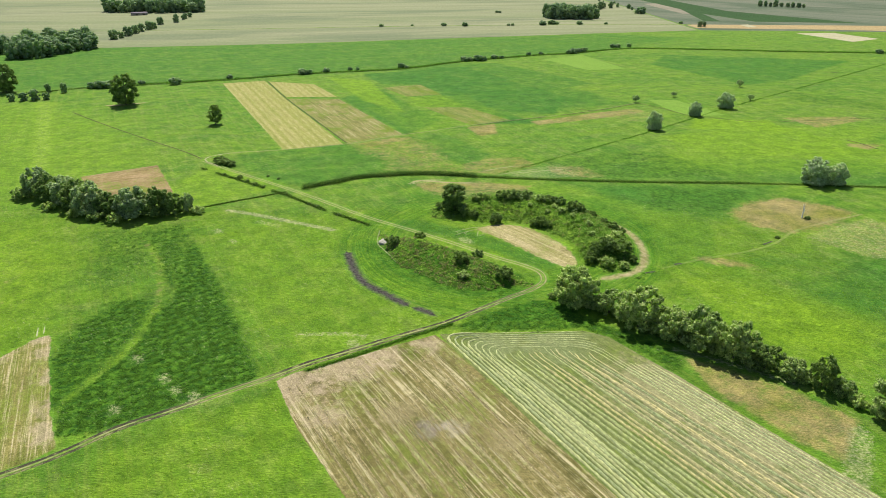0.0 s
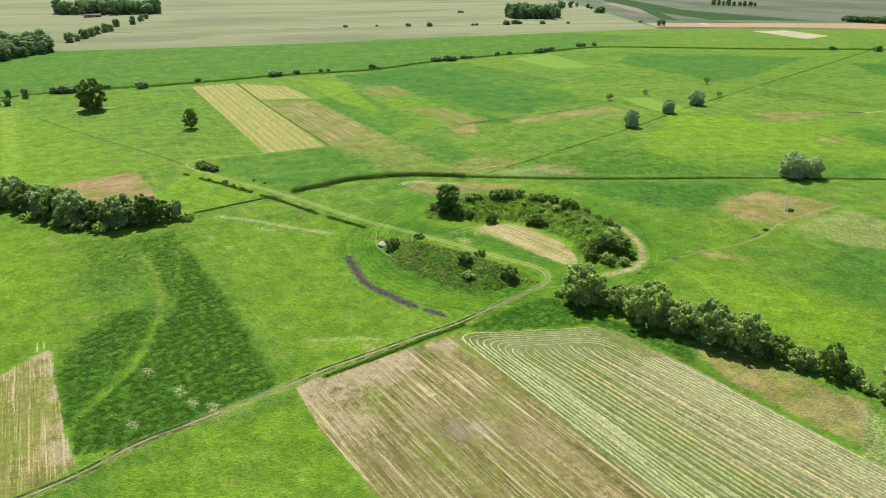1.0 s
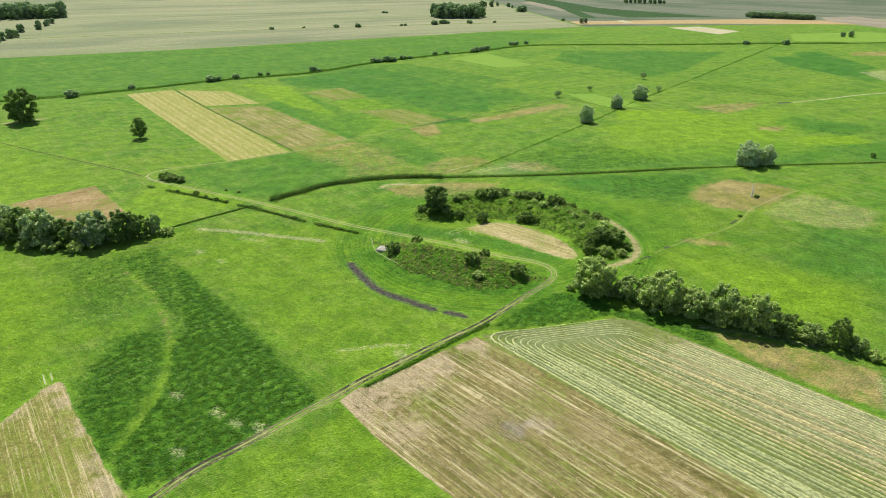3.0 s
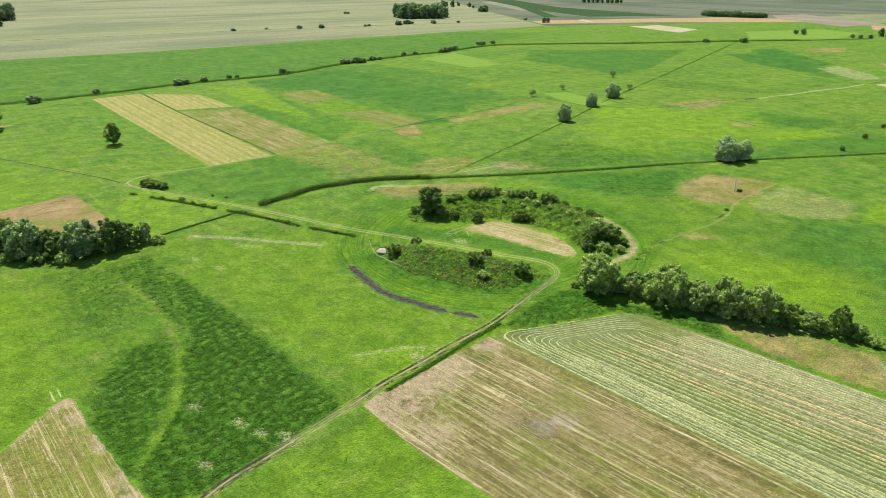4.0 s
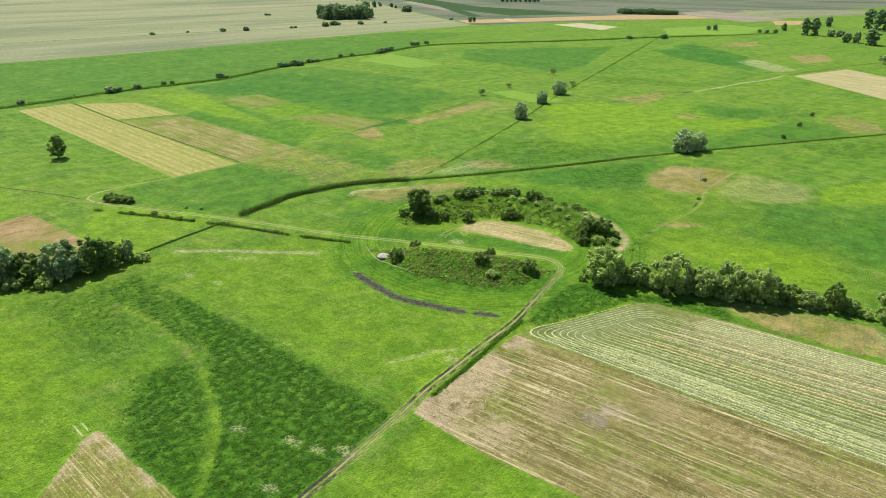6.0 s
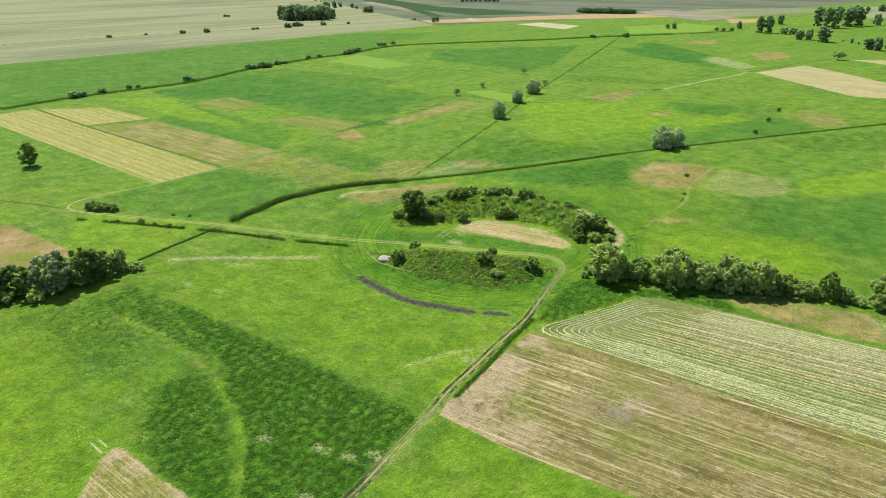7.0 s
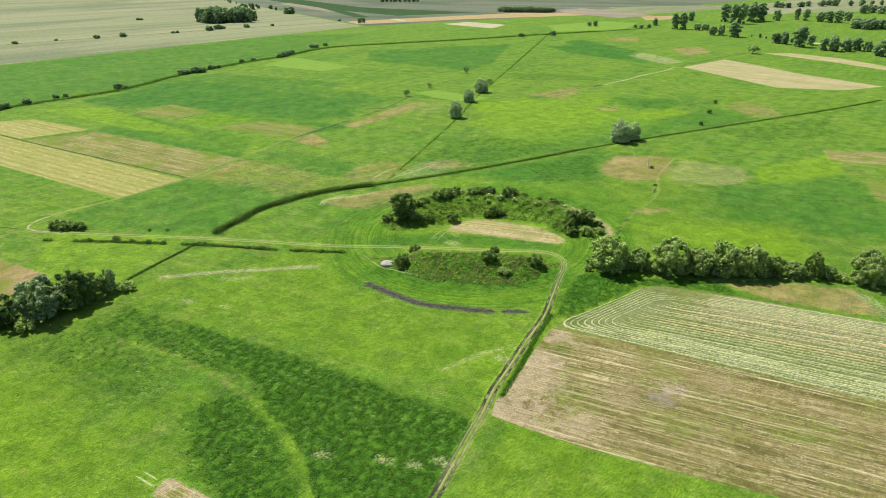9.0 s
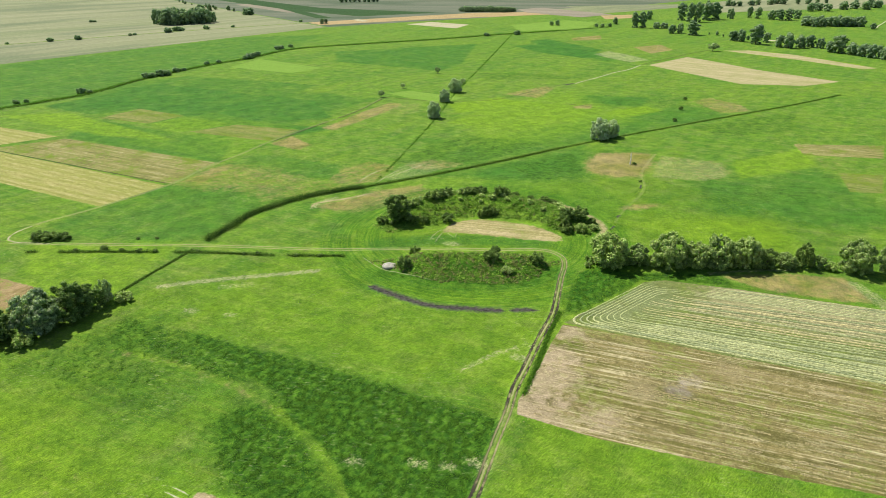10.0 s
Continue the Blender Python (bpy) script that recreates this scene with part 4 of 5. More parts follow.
for line in ([(29, 316), (47, 321), (60, 325)], [(15, 318.6), (26, 325.7), (36.6, 329.7)], [(23, 313.5), (36, 320.8), (45.5, 324.3)]):
    tagged(ribbon("wheel_mark", line, 2.0, M_MARK, 0.11, 4, 1.5, 0.3, (), 5.0), "broad pale sweep of cut grass beside the reeds", "track", kind="structure")
tagged(ribbon("ring_ditch", [(-38, 221), (-36, 214), (-33.5, 206), (-29, 196.5), (-21, 188), (-12.5, 180)], 6.2, M_MUD, 0.06, 8, 0.8, 0.1, (), 1.6), "black muddy hollow of the old ring ditch", "ditch", kind="structure")
tagged(ribbon("ring_ditch", [(-12, 179.7), (-8, 177.3), (-3.5, 173.8)], 4.6, M_MUD, 0.06, 8, 0.8, 0.1, (), 2.0), "short black muddy end of the ditch", "ditch", kind="structure")
patch("cut_floor", [(8, 242), (11, 246.5), (18, 249.5), (25, 249.5), (33, 245.5), (39, 238), (43.5, 229), (46.5, 220), (47, 211), (43, 206), (37, 209), (31, 216), (24, 225), (18, 233), (12, 239)], M_FLOOR, "pale mown crescent floor inside the ring", 0.06, 3.0, 3.0, drape=True)


# ---- plants ----
def leaf_cards(rng, centres, normals, size):
    """Kite-shaped leaf clumps, one at each centre, turned about its normal."""
    n = len(centres)
    up = rng.normal(size=(n, 3))
    a = np.cross(normals, up)
    a /= np.linalg.norm(a, axis=1)[:, None] + 1e-9
    b = np.cross(normals, a)
    s = size * rng.uniform(0.55, 1.35, n)[:, None]
    v = np.stack([centres - a * s, centres - b * s * 0.55 + normals * s * 0.2, centres + a * s, centres + b * s * 0.55 + normals * s * 0.2], 1).reshape(-1, 3)
    return v, np.arange(4 * n).reshape(n, 4)


def mass_unit(n):
    """A rounded lump of n x n quads on each of six sides, of radius 1."""
    verts, faces = [], []
    for axis in range(3):
        for sign in (1, -1):
            base = len(verts)
            for i in range(n + 1):
                for j in range(n + 1):
                    p = [0, 0, 0]
                    p[axis], p[(axis + 1) % 3], p[(axis + 2) % 3] = sign, math.tan(math.pi / 4 * (2 * i / n - 1)), math.tan(math.pi / 4 * (2 * j / n - 1))
                    verts.append(p)
            for i in range(n):
                for j in range(n):
                    q = [base + i * (n + 1) + j, base + (i + 1) * (n + 1) + j, base + (i + 1) * (n + 1) + j + 1, base + i * (n + 1) + j + 1]
                    faces.append(q if sign > 0 else q[::-1])
    v = np.array(verts, float)
    return v / np.linalg.norm(v, axis=1)[:, None], np.array(faces)


def crown_mesh(name, seed, lobes, cards, size, mat, droop=0.0, fine=5):
    """A crown out of lobes (x, y, z, r, squash): a lumpy mass of foliage in each, with sprays of leaves standing off it."""
    rng = np.random.default_rng(seed)
    l = np.array(lobes)
    w = l[:, 3] ** 2 * np.where(l[:, 3] > 1.3, 0.35, 1.0)
    pick = rng.choice(len(l), cards, p=w / w.sum())
    d = rng.normal(size=(cards, 3))
    d[:, 2] += 0.25
    d /= np.linalg.norm(d, axis=1)[:, None]
    rad = l[pick, 3] * rng.uniform(0.82, 1.32, cards)
    c = l[pick, :3] + d * rad[:, None] * np.stack([np.ones(cards), np.ones(cards), l[pick, 4]], 1)
    c[:, 2] = np.maximum(c[:, 2], 0.12)
    nr = d + rng.normal(size=(cards, 3)) * 0.7
    nr[:, 2] += 0.25 - droop * 0.5
    nr /= np.linalg.norm(nr, axis=1)[:, None]
    v, f = leaf_cards(rng, c, nr, size)
    units = {k: mass_unit(k) for k in (fine, 2)}
    vs, fs, base = [v], [f], len(v)
    for x, y, z, r, q in lobes:
        uv, uf = units[fine if r > 1.3 else 2]
        ph = rng.uniform(0, 6.28, (3, 3))
        bump = sum(np.sin(uv @ (rng.normal(size=3) * k) + ph[0, m]) * a for m, (k, a) in enumerate(((2.5, 0.10), (5.0, 0.08), (8.0, 0.05))))
        p = uv * ((0.8 + bump) * r)[:, None] * np.array([1, 1, q]) + np.array([x, y, z])
        p[:, 2] = np.maximum(p[:, 2], 0.05)
        vs.append(p)
        fs.append(uf + base)
        base += len(p)
    return mesh_of(name, np.concatenate(vs), np.concatenate(fs), mat, True)


def limb_mesh(name, seed, tall, girth, limbs, spread, mat):
    """A tapered trunk with limbs that fork off it."""
    rng = random.Random(seed)
    verts, faces = [], []

    def tube(points, r0, r1):
        base, n = len(verts), 7
        for k, p in enumerate(points):
            r = r0 + (r1 - r0) * k / (len(points) - 1)
            for j in range(n):
                a = 2 * math.pi * j / n
                verts.append((p[0] + r * math.cos(a), p[1] + r * math.sin(a), p[2]))
        for k in range(len(points) - 1):
            for j in range(n):
                faces.append((base + k * n + j, base + k * n + (j + 1) % n, base + (k + 1) * n + (j + 1) % n, base + (k + 1) * n + j))

    lean = (rng.uniform(-0.06, 0.06), rng.uniform(-0.06, 0.06))
    at = lambda z: (lean[0] * z, lean[1] * z, z)
    tube([at(tall * k / 6 * 0.85 - 0.15) for k in range(7)], girth, girth * 0.25)
    for k in range(limbs):
        z = tall * rng.uniform(0.18, 0.6)
        a = 2.4 * k + rng.uniform(-0.4, 0.4)
        o = at(z)
        e = spread * rng.uniform(0.5, 0.85)
        rise = tall * rng.uniform(0.12, 0.3)
        tube([(o[0] + math.cos(a) * e * s, o[1] + math.sin(a) * e * s, z + rise * s ** 0.8) for s in (0, 0.35, 0.7, 1)], girth * 0.45, girth * 0.1)
    return mesh_of(name, verts, faces, mat, True)


def lobes_round(seed, r, low, top, n, small=0.42, core=0.55):
    """Lobes over a rounded crown between two heights."""
    rng = random.Random(seed)
    mid, hh = (low + top) / 2, (top - low) / 2
    out = [(0, 0, mid, r * core, hh / r * 0.9)]
    for k in range(n):
        a = 2.399 * k + rng.uniform(-0.3, 0.3)
        z = 1 - 2 * (k + 0.5) / n
        q = math.sqrt(max(0, 1 - z * z)) * rng.uniform(0.62, 0.95)
        lr = r * small * rng.uniform(0.6, 1.2)
        out.append((r * q * math.cos(a), r * q * math.sin(a), mid + hh * z * 0.72, lr, rng.uniform(0.75, 1.0)))
    for k in range(n // 3 if 0 <= low < 1 else 0):
        a, lr = 2 * math.pi * k / (n // 3) + rng.uniform(-0.3, 0.3), r * 0.3 * rng.uniform(0.7, 1.2)
        out.append((r * 0.68 * math.cos(a), r * 0.68 * math.sin(a), low + lr * 0.8, lr, 0.95))
    return out


def lobes_tufted(seed, r, low, top, n, small=0.36, tufted=11, tuft=0.36, core=0.55):
    """Rounded lobes, each set with smaller sprays on its outer and upper side."""
    rng = random.Random(seed * 7)
    out = []
    for x, y, z, lr, q in lobes_round(seed, r, low, top, n, small, core):
        out.append((x, y, z, lr * 0.7, q))
        if abs(x) + abs(y) < 0.01:
            continue
        a0 = math.atan2(y, x)
        for k in range(tufted):
            a, e = a0 + rng.gauss(0, 1.15), rng.uniform(-0.35, 1.35)
            sr = lr * tuft * rng.uniform(0.65, 1.25)
            d = lr * rng.uniform(0.68, 1.0)
            px, py, pz = x + math.cos(a) * math.cos(e) * d, y + math.sin(a) * math.cos(e) * d, z + math.sin(e) * d * q
            out.append((px, py, max(pz, sr * 0.6), sr, rng.uniform(0.8, 1.15)))
    return out


def tree_kind(name, label, category, tall, lobes, cards, size, mat, girth, limbs=6, spread=2.5, droop=0.0, seed=1, fine=5):
    """A tree, kept apart from the scene until it is copied."""
    root = new(name)
    root.empty_display_size = 0.5
    tagged(root, label, category)
    part("trunk", limb_mesh("trunk", seed, tall, girth, limbs, spread, M_BARK), root)
    part("crown", crown_mesh("crown", seed, lobes, cards, size, mat, droop, fine), root)
    return root


KINDS = {}
KINDS["willow_a"] = tree_kind("willow", "broad grey-green willow with a lumpy crown down to the grass", "tree", 12.5, lobes_tufted(3, 6.5, 0.5, 12.5, 24, 0.36, 9), 9500, 0.23, M_LEAF, 0.45, 8, 4, seed=3)
KINDS["willow_b"] = tree_kind("willow", "rounded bushy willow with pale green foliage", "tree", 12.0, lobes_tufted(8, 6.8, 0.3, 12.0, 26, 0.34, 9), 9500, 0.23, M_LEAF, 0.4, 8, 4, seed=8)
KINDS["silver"] = tree_kind("silver_willow", "silvery round white willow standing alone in the meadow", "tree", 12.0, lobes_tufted(5, 5.4, 0.3, 12.0, 54, 0.25, 3, 0.4, 1.1), 5600, 0.24, M_WILLOW, 0.45, 8, 3.5, 0.3, seed=5, fine=4)
KINDS["small"] = tree_kind("small_tree", "small round tree standing alone in the meadow", "tree", 6.0, lobes_tufted(6, 2.8, 1.2, 6.0, 12, 0.4, 4, 0.4), 900, 0.3, M_GREYLEAF, 0.2, 5, 1.6, 0.2, seed=6, fine=3)
KINDS["grove"] = tree_kind("grove_tree", "dark leafy tree in a dense grove", "tree", 13.0, lobes_tufted(11, 6.4, 0.6, 13.0, 24, 0.34, 8), 8000, 0.25, M_DARKLEAF, 0.4, 8, 4, 0.2, seed=11, fine=4)
KINDS["grove_grey"] = tree_kind("grove_willow", "grey-leaved willow in a dense grove", "tree", 13.0, lobes_tufted(14, 6.8, 0.6, 13.0, 26, 0.32, 8), 8000, 0.25, M_GREYLEAF, 0.4, 8, 4, 0.1, seed=14, fine=4)
KINDS["lone"] = tree_kind("lone_tree", "slender leafy tree with a bare trunk in the meadow", "tree", 13.0, lobes_tufted(21, 3.6, -0.8, 13.2, 18, 0.42, 6), 4200, 0.26, M_DARKLEAF, 0.3, 6, 2.2, seed=21)
KINDS["oak"] = tree_kind("oak", "tall broad dark tree with a gappy crown", "tree", 22.0, lobes_tufted(23, 8.5, -2.2, 22.5, 30, 0.34, 6), 8000, 0.42, M_DARKLEAF, 0.7, 9, 5, seed=23)
KINDS["column"] = tree_kind("leafy_tree", "upright dense dark tree on the rampart end", "tree", 11.0, lobes_tufted(27, 3.3, -0.6, 11.4, 24, 0.38, 5, 0.4, 0.7), 6000, 0.24, M_DARKLEAF, 0.3, 8, 2.5, seed=27, fine=4)
KINDS["bush"] = tree_kind("bush", "dense dark rounded bush", "bush", 3.8, lobes_tufted(31, 2.4, 0.1, 4.0, 10, 0.42, 5, 0.42), 1900, 0.19, M_DARKLEAF, 0.12, 5, 1.4, seed=31, fine=3)
KINDS["shrub"] = tree_kind("shrub", "green leafy shrub with an uneven outline", "bush", 3.4, lobes_tufted(34, 2.6, 0.1, 3.4, 10, 0.42, 5, 0.42), 1900, 0.19, M_LEAF, 0.12, 5, 1.4, seed=34, fine=3)
KINDS["low"] = tree_kind("low_shrub", "low green shrub among rough weeds on the rampart", "bush", 2.0, lobes_round(36, 1.5, 0.1, 2.0, 8, 0.5), 500, 0.18, M_LEAF, 0.07, 3, 0.8, seed=36, fine=2)
KINDS["far"] = tree_kind("far_tree", "distant broad dark green tree", "tree", 15.0, lobes_round(41, 6.5, 0.2, 15.5, 13, 0.5), 420, 0.62, M_HAZYLEAF, 0.45, 5, 3.5, seed=41, fine=3)
KINDS["far_wide"] = tree_kind("far_tree", "distant spreading tree with an uneven crown", "tree", 14.0, [(x * 1.15 + 0.8, y, z - 0.6 * x * 0.2, r * (1.0 + 0.12 * x / 6), q) for x, y, z, r, q in lobes_round(52, 6.5, 0.2, 14.2, 12, 0.52)], 420, 0.62, M_HAZYLEAF, 0.5, 5, 3.5, seed=52, fine=3)
KINDS["far_tall"] = tree_kind("far_tree", "distant tall dark green tree", "tree", 20.0, lobes_round(44, 5.0, 0.3, 20.5, 15, 0.52), 440, 0.62, M_HAZYLEAF, 0.45, 5, 3.0, seed=44, fine=3)
KINDS["far_bush"] = tree_kind("far_bush", "distant dark bush beside a ditch", "bush", 4.0, lobes_round(47, 3.0, 0.1, 4.2, 9, 0.5), 300, 0.38, M_HAZYLEAF, 0.12, 3, 1.5, seed=47, fine=3)
TALL = {"willow_a": 12.5, "willow_b": 12.0, "silver": 12.0, "grove": 13.0, "grove_grey": 13.0, "lone": 13.2, "oak": 22.5, "column": 11.5, "bush": 4.0, "shrub": 3.4, "small": 6.2, "low": 2.1, "far_wide": 14.4, "far": 15.5, "far_tall": 20.5, "far_bush": 4.2}
RADIUS = {"willow_a": 7.4, "willow_b": 7.6, "silver": 6.2, "grove": 7.0, "grove_grey": 7.4, "lone": 4.2, "oak": 9.3, "column": 4.1, "bush": 2.8, "shrub": 3.0, "small": 3.2, "low": 1.9, "far_wide": 8.2, "far": 7.3, "far_tall": 6.3, "far_bush": 3.4}
turner = random.Random(5)
FIRST = set()


def plant(kind, x, y, tall, radius=None, group="", label=""):
    """Sets a tree of a kind on the land with its height and the radius of its crown."""
    sz = tall / TALL[kind]
    sx = (radius / RADIUS[kind]) if radius else sz
    if kind == "bush":
        sx, sz = sx * 1.16, sz * 0.9
    m = pose(x, y, h1(x, y) - 0.05, 0, 0, turner.uniform(0, 360)) @ Matrix.Diagonal((sx, sx * turner.uniform(0.92, 1.08), sz, 1))
    if kind in FIRST:
        ob = copy_thing(KINDS[kind], m)
    else:
        ob = KINDS[kind]
        FIRST.add(kind)
        ob.scale = (1, 1, 1)
        KEEP.append((ob, m))
    return tagged(ob, label, group=group)


KEEP = []
# hedge row of willows beyond the hay
for kind, x, y, t, r in (("willow_a", 39.5, 182, 12.5, 6.8), ("willow_b", 49, 177, 7.5, 4.2), ("willow_b", 56, 169, 12.5, 6.8), ("willow_a", 63.5, 163, 9.5, 5.0), ("willow_b", 70.5, 158, 12.0, 6.2), ("willow_a", 77.5, 152.5, 11.5, 5.8), ("grove", 84, 147.5, 7.0, 4.0), ("willow_a", 89.5, 143, 5.5, 3.6), ("grove", 95, 139.5, 9.0, 3.4), ("shrub", 98.5, 136, 4.2, 3.2), ("willow_b", 105.5, 126, 12.0, 6.2), ("willow_a", 114, 117, 11.0, 6.0)):
    plant(kind, x, y, t, r, "willows of the hedge row")
for x, y, t in ((45, 180, 3.5), (51.5, 173, 3), (60, 165, 3.2), (67, 160, 3.0), (74, 155, 3.4), (81, 149, 3.2), (92, 141, 2.6), (100, 132, 2.6), (36, 188, 2.4), (33, 186, 1.8)):
    plant("shrub", x, y, t, None, "bushes under the hedge row")
# grove
for kind, x, y, t, r in (("grove_grey", -187, 281, 13, 6.5), ("grove", -178, 275, 11, 6.5), ("grove_grey", -169, 270, 11.5, 6.5), ("grove", -160, 264, 12.5, 7), ("grove_grey", -152, 259, 13.5, 7), ("grove", -143, 257, 9.5, 6), ("grove_grey", -132, 255, 13, 7.5), ("grove", -124, 257, 12, 6.5), ("grove", -117.5, 259.5, 9, 4.8), ("grove", -166, 276, 9, 5.5), ("grove_grey", -176, 282, 9, 5.5)):
    plant(kind, x, y, t, r, "trees of the grove")
plant("grove_grey", -112, 262, 8.0, 2.6, "trees of the grove", "thin sparse young tree at the grove's end")
for x, y, t, r in ((-107, 259.5, 2.6, 3.0), (-137, 248, 3.5, 3.2), (-147, 251, 3.4, 3.2), (-192, 276, 4.5, 4.5), (-157, 255, 3, 3), (-172, 262, 3, 3)):
    plant("shrub", x, y, t, r, "bushes of the grove")
# trees alone in the meadows
plant("lone", -151, 417, 13.6, 4.6)
plant("oak", -235, 475, 22.5, 9.6)
plant("oak", -350, 520, 22.0, 9.5)
for x, y, t, r in ((127, 408, 12.0, 5.0), (165, 446, 9.8, 4.8), (195, 471, 11.5, 6.2), (173.5, 302, 13.4, 7.0), (183.5, 301.5, 11.0, 5.5)):
    plant("silver", x, y, t, r, "white willows of the meadow")
for x, y, t, r in ((136, 490, 5.6, 2.4), (171, 511, 4.2, 2.4), (237, 552, 6.2, 2.6), (224, 498, 4.6, 2.4), (581, 486, 9.3, 6.0)):
    plant("small", x, y, t, r, "small trees of the meadow")
for x, y, t, r in ((250, 303, 2.8, 1.5), (284, 322, 3.0, 1.4), (317, 341, 2.8, 1.3)):
    plant("bush", x, y, t, r, "small trees of the meadow", "small dark bush standing alone in the meadow")
for x, y, t, r in ((-121, 333, 3.8, 3.0), (-117.5, 330, 3.4, 3.2), (-113.5, 327.5, 3.0, 2.8), (-103, 307, 1.8, 1.6), (-98, 302, 1.2, 1.0)):
    plant("bush", x, y, t, r, "bushes by the track")
for x, y, t, r in ((-93, 297, 1.5, 1.2), (-88, 293.5, 1.1, 1.0), (-75, 284, 1.0, 0.9), (-62, 271, 0.9, 1.0), (-58, 268, 1.1, 1.1), (-47, 258, 0.9, 1.1), (-40, 252.5, 1.0, 1.0), (-90, 310, 0.9, 0.8), (-84, 306, 0.8, 0.8), (-112, 312, 1.2, 1.1), (127, 236, 1.1, 0.9)):
    plant("bush", x, y, t, r, "small bushes by the ditches", "small low dark bush beside a weedy ditch")
# bushes on the ramparts
for x, y, t, r in ((-21.5, 224, 4.0, 2.5), (-11.4, 231.8, 3.4, 1.9), (4.0, 206, 4.0, 2.5), (9.7, 210.6, 3.2, 1.9), (18, 197.6, 3.8, 2.7)):
    plant("bush", x, y, t, r, "bushes of the near rampart")
plant("shrub", 4.4, 198.2, 1.6, 2.4, "bushes of the near rampart", "low greyish thicket at the rampart's foot")
plant("column", 1.6, 262.6, 11.6, 5.8)
for kind, x, y, t, r in (("bush", -4, 266, 3.0, 2.2), ("bush", 6.2, 256.5, 4.0, 1.9), ("bush", 9.7, 255.5, 3.2, 1.8), ("bush", 18.6, 250.6, 4.2, 2.6), ("shrub", 11.5, 267, 2.6, 2.8), ("shrub", 15.5, 268, 2.2, 2.2), ("bush", 23.5, 268, 4.2, 3.2), ("bush", 27.5, 269, 3.8, 2.8), ("bush", 32.8, 269.5, 3.6, 2.4), ("shrub", 38.5, 265, 2.6, 2.2), ("bush", 42, 264.5, 3.0, 2.6), ("bush", 46, 262.5, 3.4, 2.6), ("bush", 33.8, 247, 3.4, 1.9), ("bush", 36.6, 246, 4.8, 2.0), ("bush", 39, 244.5, 3.2, 2.0), ("bush", 51, 255, 4.4, 2.6), ("bush", 53.5, 253.5, 3.4, 2.0), ("bush", 58.5, 252, 2.4, 1.4), ("bush", 62, 246, 2.2, 1.4), ("bush", 63.5, 239, 3.2, 2.4), ("bush", 66, 236, 2.8, 2.0), ("bush", 60.8, 217, 5.0, 3.8), ("bush", 57, 219, 4.2, 3.0), ("bush", 52.2, 216.5, 5.2, 2.6), ("bush", 50, 213, 3.8, 2.4), ("shrub", 55.5, 209.5, 3.2, 2.8), ("shrub", 61, 208, 2.2, 2.4), ("bush", 65.2, 212.5, 2.4, 1.6)):
    plant(kind, x, y, t, r, "bushes of the far rampart")
low = random.Random(61)
for k in range(34):
    a = low.uniform(0.06, 0.94)
    i = int(a * (len(FAR_CREST) - 1))
    (ax, ay), (bx, by) = FAR_CREST[i], FAR_CREST[i + 1]
    f = a * (len(FAR_CREST) - 1) - i
    px, py = ax + (bx - ax) * f + low.gauss(0, 4.5), ay + (by - ay) * f + low.gauss(0, 4.5)
    if inside(np.array([px]), np.array([py]), [(4, 236), (10, 249), (19, 253), (27, 253), (36, 248), (44, 237), (51, 217), (49, 200), (30, 210)])[0] or line_distance(px, py, SANDY)[0] < 4.5:
        continue
    t = low.uniform(0.9, 2.2)
    plant("low", px, py, t, t * low.uniform(0.8, 1.3), "low shrubs of the far rampart")
# bushes along the far ditch
for x, y, t in ((-134, 607, 5), (-129, 609, 4), (-115, 620, 4.2), (-95, 633, 3.0), (-88, 634, 2.4), (-48, 647, 4.4), (-42, 645, 2.6), (14, 689, 4.6), (20, 691, 4), (27, 693, 5.8), (33, 693, 4.6), (45, 707, 4.2), (52, 708, 3), (83, 733, 3.4), (97, 738, 3.0), (128, 745, 4), (134, 749, 5.4), (142, 757, 4.2), (147, 761, 4.8), (188, 797, 4), (194, 800, 4), (208, 806, 3.6), (470, 754, 4.4), (514, 742, 6), (-230, 557, 5.6), (-258, 556, 3.4), (-193, 584, 3.6), (-285, 539, 6), (-278, 541, 5.4), (-291, 538, 5)):
    plant("far_bush", x, y, t, t * 0.95, "bushes along the far ditch")
for x, y, t, r in ((-310, 491, 8.5, 4.0), (-317, 488, 6.5, 3.4), (-303, 493, 5.4, 3.0), (-316, 519, 7.5, 2.6), (-304, 520, 8.0, 2.8), (-325, 486, 6, 3.0)):
    plant("far", x, y, t, r, "trees by the western ditch")
for x, y, t in ((-103, 1024, 4), (-58, 1033, 3), (-11, 1034, 5), (20, 1034, 6), (86, 1042, 3.5), (92, 1044, 3.5), (138, 1052, 7), (152, 1060, 7), (160, 1060, 5), (195, 1062, 6), (236, 1064, 3.5), (356, 1082, 4), (340, 1256, 12), (83, 1274, 4), (88, 1272, 3.5)):
    plant("far_bush", x, y, t, t * 0.9, "bushes in the grain field")
for x, y in ((366, 1030), (370, 1034), (374, 1030)):
    plant("far_tall", x, y, 9, 3.2, "bushes in the grain field")


